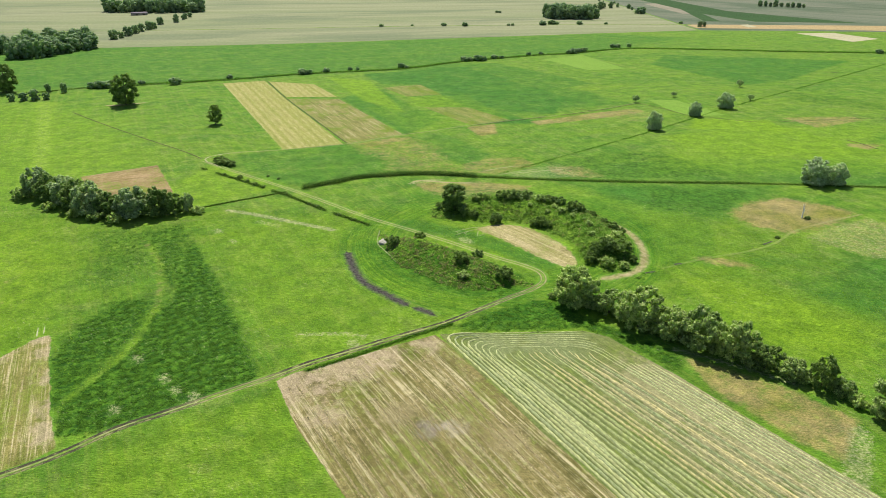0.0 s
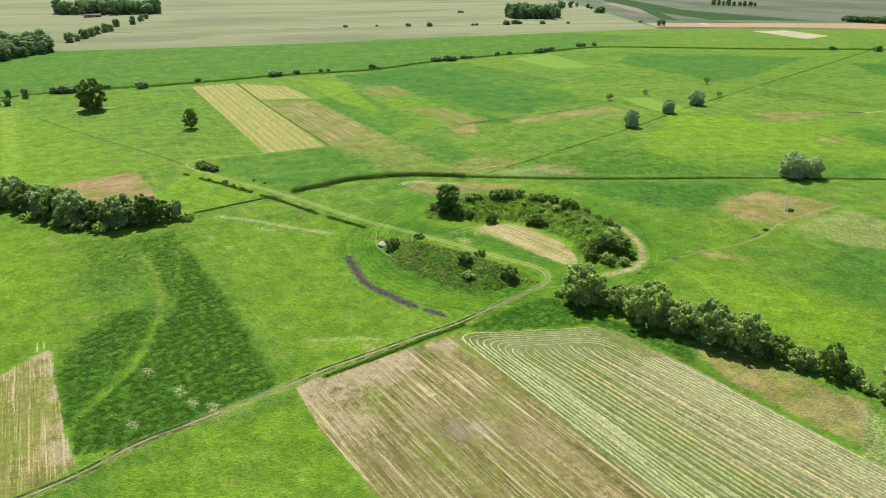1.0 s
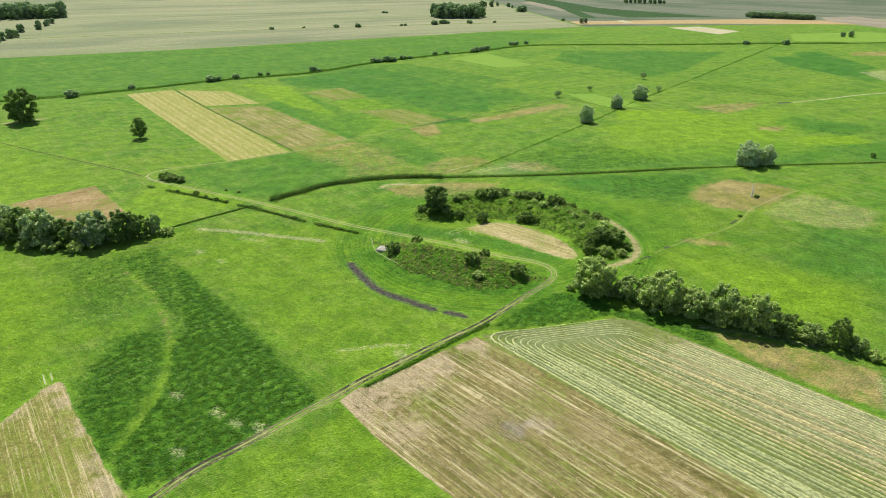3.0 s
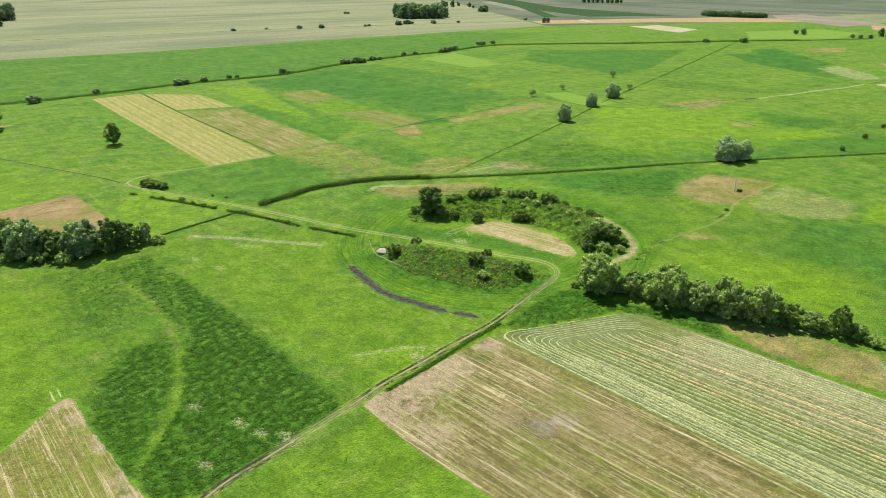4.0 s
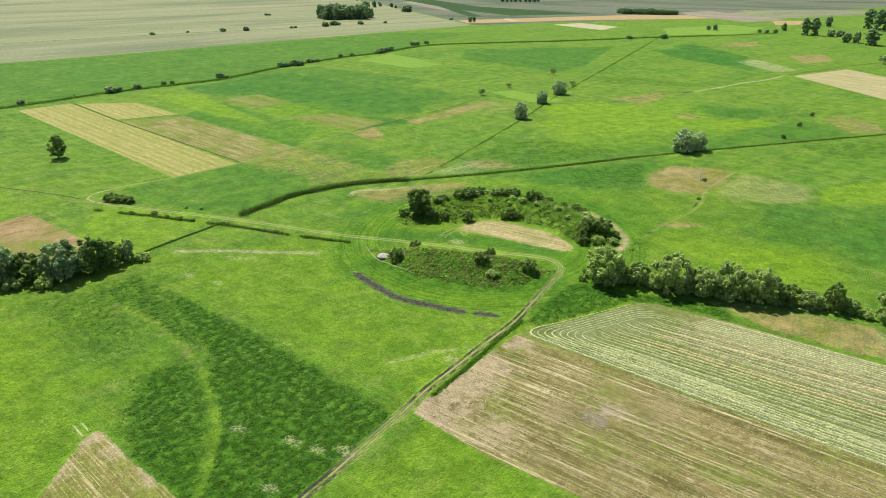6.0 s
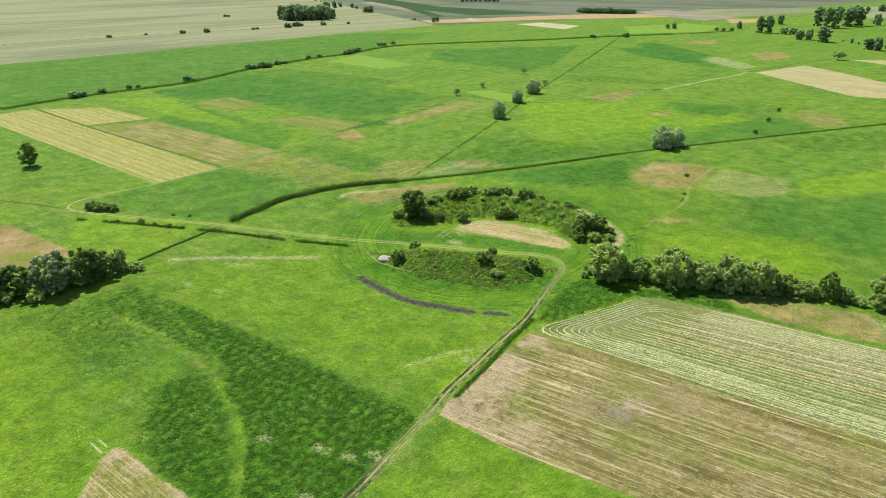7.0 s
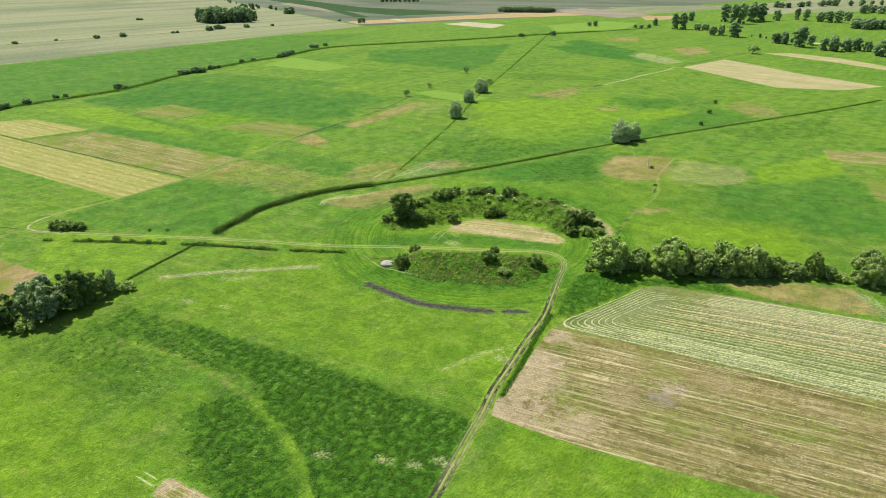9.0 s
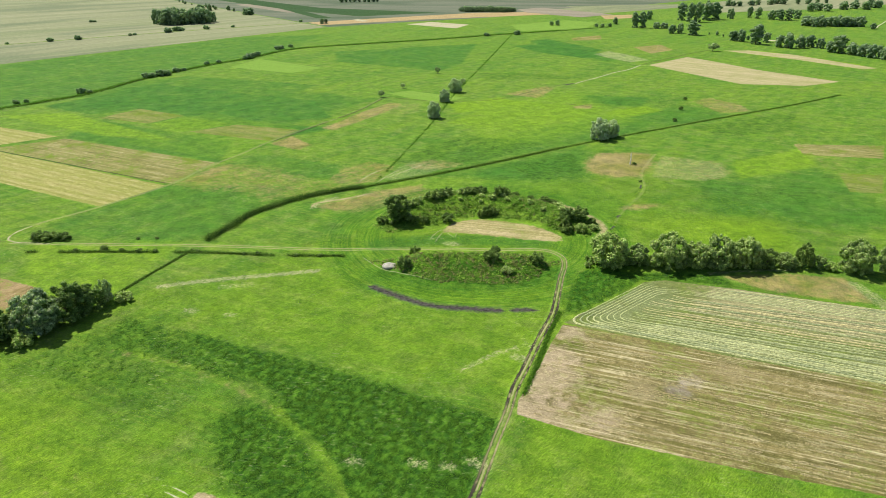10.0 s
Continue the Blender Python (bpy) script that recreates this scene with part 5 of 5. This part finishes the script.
def wood(x0, y0, x1, y1, deep, gap, tall, group, seed, spread=0.2):
    """A belt of trees from one end to the other."""
    rng = random.Random(seed)
    l = math.hypot(x1 - x0, y1 - y0)
    nx, ny = -(y1 - y0) / l, (x1 - x0) / l
    rows = max(1, round(deep / gap))
    for j in range(rows):
        trim = l * 0.5 * (1 - math.sqrt(1 - ((2 * j + 1) / rows - 1) ** 2 * 0.85)) if rows > 2 else 0.0
        s = gap * 0.3 * (j % 2) + trim
        while s < l - trim:
            o = (j - (rows - 1) / 2) * gap + rng.uniform(-0.3, 0.3) * gap
            t = tall * rng.uniform(1 - spread, 1 + spread)
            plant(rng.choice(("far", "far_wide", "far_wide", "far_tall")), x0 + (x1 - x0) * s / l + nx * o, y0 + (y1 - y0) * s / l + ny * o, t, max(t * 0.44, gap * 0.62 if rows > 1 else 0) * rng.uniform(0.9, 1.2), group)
            s += gap * rng.uniform(0.75, 1.25)


wood(-450, 690, -416, 800, 34, 12, 15, "trees of the western wood", 2, 0.3)
wood(-505, 800, -425, 815, 26, 13, 17, "trees of the western wood", 22, 0.3)
wood(-490, 735, -440, 760, 26, 13, 16, "trees of the western wood", 23, 0.3)
for x, y, t in ((-425, 862, 13), (-422, 876, 9), (-424, 900, 13), (-426, 912, 9), (-426, 928, 12), (-429, 952, 12), (-428, 974, 13), (-424, 985, 10), (-441, 1048, 12), (-431, 1083, 13), (-436, 1128, 8), (-438, 1142, 10), (-441, 1172, 9)):
    plant(("far", "far_wide")[int(y) % 2], x, y, t, t * 0.48, "row of field trees")
wood(-640, 1300, -455, 1285, 80, 17, 21, "trees of the far copse", 5, 0.28)
wood(160, 1175, 248, 1165, 44, 12, 21, "trees of the poplar copse", 6, 0.28)
wood(262, 1330, 320, 1400, 20, 16, 14, "trees behind the copse", 7)
wood(690, 1090, 770, 1020, 30, 11, 10, "trees of the dark plantation", 8, 0.12)
wood(950, 566, 1024, 510, 36, 12, 14, "trees of the square plantation", 9, 0.12)
BELT = ((690, 526, 13, 6.5), (690, 515, 15, 6.5), (681, 491, 25, 9.8), (708, 492, 12.8, 5.3), (675, 458, 15, 5.6), (676, 447, 17.6, 7.9), (688, 439, 14.8, 7.4), (705, 436, 15, 6.3), (706, 425, 12, 5.2), (681, 400, 13.4, 6.6), (681, 392, 21, 9.0), (679, 377, 13, 8.2), (676, 364, 13.8, 8.1), (672, 351, 14.4, 8.1), (667, 339, 14, 7.0), (660, 326, 14, 7.5), (652, 312, 13, 7.5))
for x, y, t, r in BELT:
    plant("far_tall" if t > 20 else ("far", "far_wide")[int(y) % 2], x, y, t, r, "trees of the eastern belt")
for x, y, t, r in ((735, 754, 10.9, 4.4), (719, 704, 24, 7.2), (728, 697, 25, 6.6), (846, 774, 15.6, 5.3), (735, 678, 9.2, 6.7), (745, 670, 8.5, 6.7), (699, 624, 12, 5.7), (707, 618, 14, 5.7), (704, 595, 20, 10), (640, 800, 7, 3.5), (648, 795, 9, 4), (690, 742, 5, 3.4), (683, 748, 5, 3), (699, 735, 5.5, 3.4)):
    plant("far_tall" if t > 18 else ("far", "far_wide")[int(x) % 2], x, y, t, r, "trees at the meadow's eastern end")
for x, y, t, r in ((877, 733, 29.5, 9), (863, 708, 31, 8.2), (873, 701, 33, 9), (911, 708, 30, 10), (936, 708, 29.8, 10.2), (925, 716, 26, 8), (969, 701, 17, 7), (1011, 690, 20, 5.7), (1008, 673, 20, 6.5), (1013, 650, 15.7, 8), (1010, 635, 19, 8.6), (1021, 626, 20, 8), (1062, 633, 15.8, 6.6), (1048, 538, 8.7, 5.6), (983, 480, 9, 4.5)):
    plant("far_tall" if t > 18 else ("far", "far_wide")[int(x) % 2], x, y, t, r, "tall trees beyond the belt")
for x, y, t, r in ((1237, 695, 16, 9), (1268, 696, 15, 9), (1262, 676, 15, 8.6), (1231, 855, 11, 7), (1242, 846, 11, 7), (1285, 844, 11, 8), (1340, 833, 10, 8), (1330, 676, 15, 10), (1368, 673, 14, 10), (1366, 649, 16.7, 10), (1428, 655, 15.6, 10), (1379, 835, 11.7, 10)):
    plant(("far", "far_wide")[int(x) % 2], x, y, t, r, "trees of the eastern village edge")
wood(714, 520, 730, 590, 6, 13, 4.5, "bushes of the eastern ditch", 17, 0.35)
wood(1390, 700, 1640, 560, 30, 24, 14, "trees of the eastern village edge", 10, 0.35)
wood(1180, 880, 1500, 780, 20, 30, 12, "trees of the eastern village edge", 12, 0.35)
wood(630, 1440, 700, 1400, 8, 9, 11, "trees on the skyline", 13, 0.3)
wood(340, 1260, 342, 1700, 4, 34, 7, "trees on the skyline", 15, 0.4)
for ob, m in KEEP:
    ob.matrix_basis = m


# ---- reeds, weeds and tufts ----
def tufts(name, points, tall, wide, mat, label, category, seed, blades=5, spread=0.5):
    """Clumps of leaves at the points, joined: each leaf leans its own way, most of them face the sky."""
    rng = np.random.default_rng(seed)
    p = np.repeat(np.asarray(points, float), blades, 0)
    n = len(p)
    c = np.stack([p[:, 0] + rng.normal(size=n) * spread, p[:, 1] + rng.normal(size=n) * spread, np.zeros(n)], 1)
    c[:, 2] = height(c[:, 0], c[:, 1]) + tall * rng.uniform(0.1, 1.0, n) * np.repeat(rng.uniform(0.5, 1.15, n // blades), blades)
    nr = rng.normal(size=(n, 3)) * 0.55
    nr[:, 2] += 1.1
    nr /= np.linalg.norm(nr, axis=1)[:, None]
    v, f = leaf_cards(rng, c, nr, wide)
    return tagged(new(name, mesh_of(name, v, f, mat)), label, category, kind="stuff")


def clumps(name, points, tall, radius, size, mat, label, category, seed, leaves=12, flat=1.3):
    """Rounded clumps of leaves at the points, joined: the leaves lie over a low dome."""
    rng = np.random.default_rng(seed)
    m = len(points)
    if not m:
        return None
    r, t = radius * rng.uniform(0.55, 1.4, m), tall * rng.uniform(0.4, 1.2, m)
    p, r, t = (np.repeat(q, leaves, 0) for q in (np.asarray(points, float), r, t))
    n = len(p)
    d, a = np.sqrt(rng.uniform(0, 1, n)), rng.uniform(0, 2 * math.pi, n)
    c = np.stack([p[:, 0] + r * d * np.cos(a), p[:, 1] + r * d * np.sin(a), np.zeros(n)], 1)
    c[:, 2] = height(c[:, 0], c[:, 1]) + 0.06 + t * (1 - d * d) * rng.uniform(0.6, 1.05, n)
    nr = np.stack([np.cos(a) * d, np.sin(a) * d, np.full(n, flat)], 1) + rng.normal(size=(n, 3)) * 0.3
    nr /= np.linalg.norm(nr, axis=1)[:, None]
    v, f = leaf_cards(rng, c, nr, size)
    return tagged(new(name, mesh_of(name, v, f, mat)), label, category, kind="stuff")


def along(pts, width, per_metre, seed, keep=1.0):
    rng = random.Random(seed)
    out = []
    line = curve_points(pts, 1.0)
    for k, (x, y) in enumerate(line[:-1]):
        bx, by = line[k + 1]
        l = math.hypot(bx - x, by - y)
        gap = 0.5 + 0.5 * math.sin(k * 0.21) * math.sin(k * 0.077 + 1)
        if gap > keep:
            continue
        for _ in range(max(1, round(per_metre * l))):
            o, s = rng.gauss(0, width / 2.6) * (0.75 + 0.45 * math.sin(k * 0.37 + 2 * math.sin(k * 0.11))), rng.random()
            out.append((x + (bx - x) * s - (by - y) / l * o, y + (by - y) * s + (bx - x) / l * o))
    return out


REEDS = [(-69, 292), (-57, 300), (-44, 308.5), (-27, 313), (-10, 314.5), (13, 311), (37, 308), (62, 305.5), (99, 303.5), (143, 302.5), (189, 299), (268, 291.5), (361, 282), (432, 278)]
tufts("reeds", along(REEDS[:6], 2.3, 26, 1), 2.0, 0.25, M_REED, "dark green reeds filling the drainage ditch", "reeds", 1)
tufts("reeds", along(REEDS[5:10], 1.0, 11, 2), 1.0, 0.25, M_REED, "line of dark reeds along the ditch", "reeds", 2)
tufts("reeds", along(REEDS[9:], 0.8, 7, 19), 0.7, 0.25, M_REED, "thin broken line of reeds along the far ditch", "reeds", 19)
tufts("ditch_weeds", along([(-111, 263.5), (-99, 272), (-88, 279), (-76, 287)], 0.6, 16, 3), 0.45, 0.2, M_REED, "dark weeds in a narrow ditch", "weeds", 3, 5, 0.3)
tufts("ditch_weeds", along([(-127, 322), (-104, 305), (-82, 288), (-71, 279), (-52, 262), (-33, 247)], 1.1, 14, 4, 0.85), 0.85, 0.2, M_REED, "broken line of dark weeds beside the track", "weeds", 4, 5, 0.35)
tufts("ditch_weeds", along([(-344, 503), (-290, 542), (-256, 551), (-193, 576), (-136, 606), (-78, 625), (-42, 640), (14, 686), (88, 728), (132, 745), (204, 785), (290, 778), (383, 762), (500, 752), (600, 738), (697, 732)], 2.4, 2.4, 5), 0.9, 0.5, M_REED, "far overgrown ditch line", "weeds", 5)
tufts("bank_grass", along([(-290, 546), (-193, 580), (-136, 610), (-78, 629), (-42, 644), (14, 690), (88, 732), (132, 750), (204, 790), (290, 784), (383, 768), (500, 758), (600, 744)], 6.0, 3.0, 25), 0.7, 0.6, M_LUSHTUFT, "rank green grass on the ditch bank", "grass", 25, 4, 1.4)
tufts("verge_grass", along([(-38, 144.6), (-29, 150.2), (-19, 156.8), (-12, 161.6), (-4, 166.4), (1, 169.5)], 0.7, 14, 14), 0.45, 0.2, M_LUSHTUFT, "rank dark grass on the track's edge", "grass", 14, 5, 0.35)
tufts("ditch_weeds", along([(26, 317), (78, 362), (127, 406), (166, 443), (197, 472), (300, 562), (400, 650), (515, 752)], 0.8, 1.7, 6, 0.85), 0.22, 0.28, M_LUSHTUFT, "straight thin ditch across the meadow", "weeds", 6)
rng = np.random.default_rng(77)
sx, sy = rng.uniform(-28, 30, 34000), rng.uniform(186, 240, 34000)
d_, s_, a_ = line_distance(sx, sy, NEAR_CREST)
keep = (s_ < 0) & (d_ < (1.5 + 14.5 * smooth01(a_ / 0.35) * smooth01((1 - a_) / 0.25))) | (s_ > 0) & (d_ < 1.2)
slope = np.stack([sx[keep], sy[keep]], 1)
mood = np.sin(slope[:, 0] * 0.55 + 1.3 * np.sin(slope[:, 1] * 0.4)) + np.sin(slope[:, 1] * 0.7 - slope[:, 0] * 0.25) + rng.normal(size=len(slope)) * 0.6
shade = rng.uniform(0, 1, len(slope))
clumps("rough_weeds", slope[(mood > -0.3) & (shade < 0.06)], 0.7, 0.6, 0.2, M_WEED, "rough green weeds covering the near rampart slope", "weeds", 7, 13)
clumps("dry_weeds", slope[(mood < 0.9) & (shade > 0.9)], 0.7, 0.55, 0.19, M_DRYWEED, "dry brownish stalks on the near rampart slope", "weeds", 8, 11)
clumps("nettles", slope[(np.abs(mood) > 0.9) & (shade > 0.45) & (shade < 0.475)], 0.95, 0.7, 0.21, M_LUSHTUFT, "dark green nettles in clumps on the near rampart", "weeds", 12, 13)
fx, fy = rng.uniform(-8, 80, 56000), rng.uniform(200, 290, 56000)
d_, s_, a_ = line_distance(fx, fy, FAR_CREST)
tp = smooth01(a_ / 0.15) * smooth01((1 - a_) / 0.12)
FLOOR = [(4, 241), (10, 247), (19, 251), (26, 251), (34, 246), (41, 237), (46, 226), (49, 214), (46, 203), (30, 212)]
keep = np.where(s_ > 0, d_ < 11, d_ < 4 + 14 * tp) & (~inside(fx, fy, FLOOR)) & (line_distance(fx, fy, SANDY)[0] > 3.6)
slope = np.stack([fx[keep], fy[keep]], 1)
mood = np.sin(slope[:, 0] * 0.5 + 1.3 * np.sin(slope[:, 1] * 0.35)) + np.sin(slope[:, 1] * 0.6 - slope[:, 0] * 0.3) + rng.normal(size=len(slope)) * 0.5
shade = rng.uniform(0, 1, len(slope))
clumps("rough_weeds", slope[(mood > -1.4) & (shade < 0.13)], 0.7, 0.75, 0.23, M_WEED, "tall green weeds covering the far rampart", "weeds", 9, 13)
clumps("nettles", slope[(mood < -1.2) & (shade > 0.92)], 0.9, 0.8, 0.23, M_REED, "dark nettles in clumps on the far rampart", "weeds", 13, 13)
clumps("rough_weeds", slope[(shade > 0.4) & (shade < 0.425)], 0.9, 0.7, 0.23, M_LUSHTUFT, "darker nettles scattered on the far rampart", "weeds", 10, 13)
clumps("dry_weeds", slope[(shade > 0.6) & (shade < 0.62)], 0.8, 0.6, 0.2, M_DRYWEED, "dry stalks scattered on the far rampart", "weeds", 15, 10)
# standing grass of the near meadow
gxs, gys = rng.uniform(-200, 140, 200000), rng.uniform(85, 265, 200000)
gi, gj = np.clip(np.searchsorted(gy, gys), 0, nyv - 1), np.clip(np.searchsorted(gx, gxs), 0, nxv - 1)
ok = (dry[gi, gj] < 0.3) & (pale[gi, gj] < 0.4)
for poly in FIELDS:
    if min(y for x, y in poly) < 270:
        ok &= ~inside(gxs, gys, poly)
for pts, clear in ((TRACK, 1.8), ([(-38, 221), (-36, 214), (-33.5, 206), (-29, 196.5), (-21, 188), (-13, 180.5), (-4, 174)], 1.6)):
    ok &= line_distance(gxs, gys, pts)[0] > clear
gxs, gys, gi, gj = gxs[ok], gys[ok], gi[ok], gj[ok]
dense = lush[gi, gj] > rng.uniform(0.3, 0.9, len(gxs))
clumped = np.sin(1.5 * gxs + 2.1 * np.sin(0.61 * gys)) + np.sin(1.7 * gys - 0.8 * gxs + 1.7 * np.sin(0.43 * gxs)) > -0.1
tall_pts = np.stack([gxs[dense & clumped], gys[dense & clumped]], 1)
low_pts = np.stack([gxs[~dense], gys[~dense]], 1)
clumps("tall_grass", tall_pts, 0.24, 0.6, 0.17, M_LUSHTUFT, "tall dark lush grass in leafy clumps", "grass", 21, 7, 2.2)
tufts("meadow_grass", low_pts[::3], 0.08, 0.16, M_TUFT, "short green meadow grass in tufts", "grass", 22, 3, 0.4)

# ---- hay rows ----
def windrow(pts, seed, wide=1.3, tall=0.28, mat=None, least=0.25, weak=None):
    """One row of cut hay: a low uneven ridge with loose tufts."""
    rng = random.Random(seed)
    line = even(pts, 0.7)
    verts, faces, thick = [], [], 1.0
    for k, (x, y) in enumerate(line):
        thick += (1.0 - thick) * 0.2 + rng.uniform(-0.18, 0.18)
        thick = min(1.5, max(least, thick))
        bulk = thick * (weak(x, y) if weak else 1.0)
        ax, ay = line[max(k - 1, 0)]
        bx, by = line[min(k + 1, len(line) - 1)]
        l = math.hypot(bx - ax, by - ay) or 1
        nx, ny = -(by - ay) / l, (bx - ax) / l
        side = rng.uniform(-0.1, 0.1)
        for s, z in ((-1, -0.02), (-0.6, 0.6), (0, 1.0), (0.6, 0.6), (1, -0.02)):
            w = wide / 2 * s * rng.uniform(0.82, 1.14) * (0.2 + 0.8 * bulk) + side
            verts.append((x + nx * w, y + ny * w, 0.06 + tall * z * bulk * rng.uniform(0.8, 1.18)))
    for k in range(len(line) - 1):
        for j in range(4):
            faces.append((k * 5 + j + 1, (k + 1) * 5 + j + 1, (k + 1) * 5 + j, k * 5 + j))
    return mesh_of("windrow", verts, faces, mat or M_HAYROW)


def inset(path, d):
    """The path moved to its right by d, corners cut round."""
    segs = []
    for (ax, ay), (bx, by) in zip(path, path[1:]):
        l = math.hypot(bx - ax, by - ay)
        ox, oy = (by - ay) / l * d, -(bx - ax) / l * d
        segs.append((Vector((ax + ox, ay + oy)), Vector(((bx - ax) / l, (by - ay) / l)), l))
    corners = []
    for (p, u, _), (q, v, _) in zip(segs, segs[1:]):
        corners.append(p + u * (((q - p).x * v.y - (q - p).y * v.x) / (u.x * v.y - u.y * v.x)))
    r = min(6.0, 0.42 * (corners[1] - corners[0]).length)
    out = [segs[0][0]]
    for c, (_, u, _), (_, v, _) in zip(corners, segs, segs[1:]):
        a, b = c - u * r, c + v * r
        out += [a.lerp(c, t).lerp(c.lerp(b, t), t) for t in np.linspace(0, 1, 9)]
    p, u, l = segs[-1]
    return [tuple(v) for v in out + [p + u * l]]


def even(pts, step):
    """Points at even steps along a line of straight pieces."""
    out = []
    for (ax, ay), (bx, by) in zip(pts, pts[1:]):
        n = max(1, round(math.hypot(bx - ax, by - ay) / step))
        out += [(ax + (bx - ax) * k / n, ay + (by - ay) * k / n) for k in range(n)]
    return out + [pts[-1]]


# mown round and round: each row runs up one side, along the head of the field and down the other
hay = bpy.data.objects["hay_field"]
shed = random.Random(88)
settled = lambda x, y: 1.0 - 0.72 * float(smooth01((y - 142) / 9)) * float(smooth01((x - 3) / 10)) - 0.35 * float(smooth01((x * 0.845 + y * 0.535 - 112) / 12))
for k in range(8):
    part("windrow", windrow(inset([(70, 42), (-3.5, 164.3), (43, 166.6), (125, 49)], 0.7 + 1.1 * k), 100 + k, 0.7, 0.32, None, 0.1, settled), hay)
for k in range(22):
    f = (k + 0.5) / 22
    hx, hy, ex, ey = 7.0 + 32.5 * f, 152.5 + 3.0 * math.sin(2.6 * f), 75.0 + 39.0 * f, 47.0 + 2.0 * f
    hx, hy = hx + shed.uniform(-0.3, 1.2), hy + shed.uniform(-1.5, 1.5)
    part("windrow", windrow([(hx, hy), (hx + 0.9, hy - 2.4), (ex, ey)], 130 + k, 0.7, 0.32, M_HAYDRY if k > 8 and k % 4 else None, 0.1, settled), hay)
# pale straw left scattered in broken lines on the mown field
straws = []
for k in range(26):
    f = (k + 0.6) / 26.5
    hx, hy = -42 + 42 * f, 138 + 18 * f - shed.uniform(0, 8)
    ex, ey = -2 + 66 * f, 74 - 32 * f
    bow = shed.uniform(-0.6, 0.6)
    line = [(hx + (ex - hx) * q + bow * math.sin(5 * q), hy + (ey - hy) * q + bow * math.sin(7 * q)) for q in np.linspace(0, 1, 10)]
    straws += along(line, shed.uniform(0.15, 0.5), shed.uniform(12, 26), 300 + k, shed.uniform(0.5, 0.95))
for x, y, r in ((0, 123, 6), (-12, 128, 9), (14, 118, 7), (-38, 140, 7), (-24, 148, 6)):
    straws += [(x + shed.gauss(0, r * 0.55), y + shed.gauss(0, r * 0.55)) for _ in range(int(r * 22))]
tufts("scattered_straw", straws, 0.1, 0.13, M_SWATH, "pale dry straw scattered in broken lines on the mown field", "straw", 31, 3, 0.1)

# ---- small things ----
def stone_mound():
    bm = bmesh.new()
    bmesh.ops.create_icosphere(bm, subdivisions=3, radius=1.0)
    for v in bm.verts:
        q = noise.noise(v.co * 1.3) * 0.22
        v.co = Vector((v.co.x * 3.0, v.co.y * 2.2, v.co.z * 1.1)) * (1 + q)
    me = bpy.data.meshes.new("boulder")
    bm.to_mesh(me)
    bm.free()
    me.materials.append(M_STONE)
    me.shade_smooth()
    ob = new("boulder", me)
    ob.matrix_basis = pose(-24.6, 228.8, h1(-24.6, 228.8) - 0.1, 0, 0, 130)
    tagged(ob, "pale grey bare boulder at the rampart's end", "boulder")


def dead_tree():
    root = new("dead_tree")
    root.matrix_basis = pose(147, 258, 0.0)
    part("trunk", limb_mesh("trunk", 9, 7.5, 0.34, 6, 1.1, M_WOOD), root, "bleached bare trunk")
    tagged(root, "pale dead tree trunk standing in a bare patch", "tree")


def box_mesh(name, x0, y0, z0, x1, y1, z1, mat):
    v = [(x, y, z) for z in (z0, z1) for x, y in ((x0, y0), (x1, y0), (x1, y1), (x0, y1))]
    return mesh_of(name, v, [(3, 2, 1, 0), (4, 5, 6, 7), (0, 1, 5, 4), (1, 2, 6, 5), (2, 3, 7, 6), (3, 0, 4, 7)], mat)


def barn():
    """A long low barn: four walls, a shallow two-sided roof with eaves, two doors."""
    root = new("barn")
    root.matrix_basis = pose(-542, 1206, 0.3, 0, 0, 32)
    for name, b in (("wall", (-13, -4.5, -13 + 0.3, 4.5)), ("wall", (13 - 0.3, -4.5, 13, 4.5)), ("wall", (-12.7, -4.5, 12.7, -4.2)), ("wall", (-12.7, 4.2, 12.7, 4.5))):
        part(name, box_mesh("wall", b[0], b[1], 0, b[2], b[3], 3.4, M_STONE), root)
    for side in (1, -1):
        v = [(x, side * y, z + dz) for dz in (0, 0.2) for x, y, z in ((-13.6, 5.2, 3.2), (13.6, 5.2, 3.2), (13.6, 0, 5.2), (-13.6, 0, 5.2))]
        part("roof_slope", mesh_of("roof_slope", v, [(3, 2, 1, 0), (4, 5, 6, 7), (0, 1, 5, 4), (1, 2, 6, 5), (2, 3, 7, 6), (3, 0, 4, 7)], M_SLATE), root, "dull purple-grey roof sheeting")
    for x in (-6, 5):
        part("door", box_mesh("door", x, -4.56, 0, x + 3.4, -4.5, 2.8, M_BARK), root, "dark wooden barn door")
    tagged(root, "long low barn with a dull grey roof", "barn")


stone_mound()
dead_tree()
barn()
plant("bush", 148.6, 256.6, 2.0, 2.0, "", "low dark bush at the foot of the dead tree")
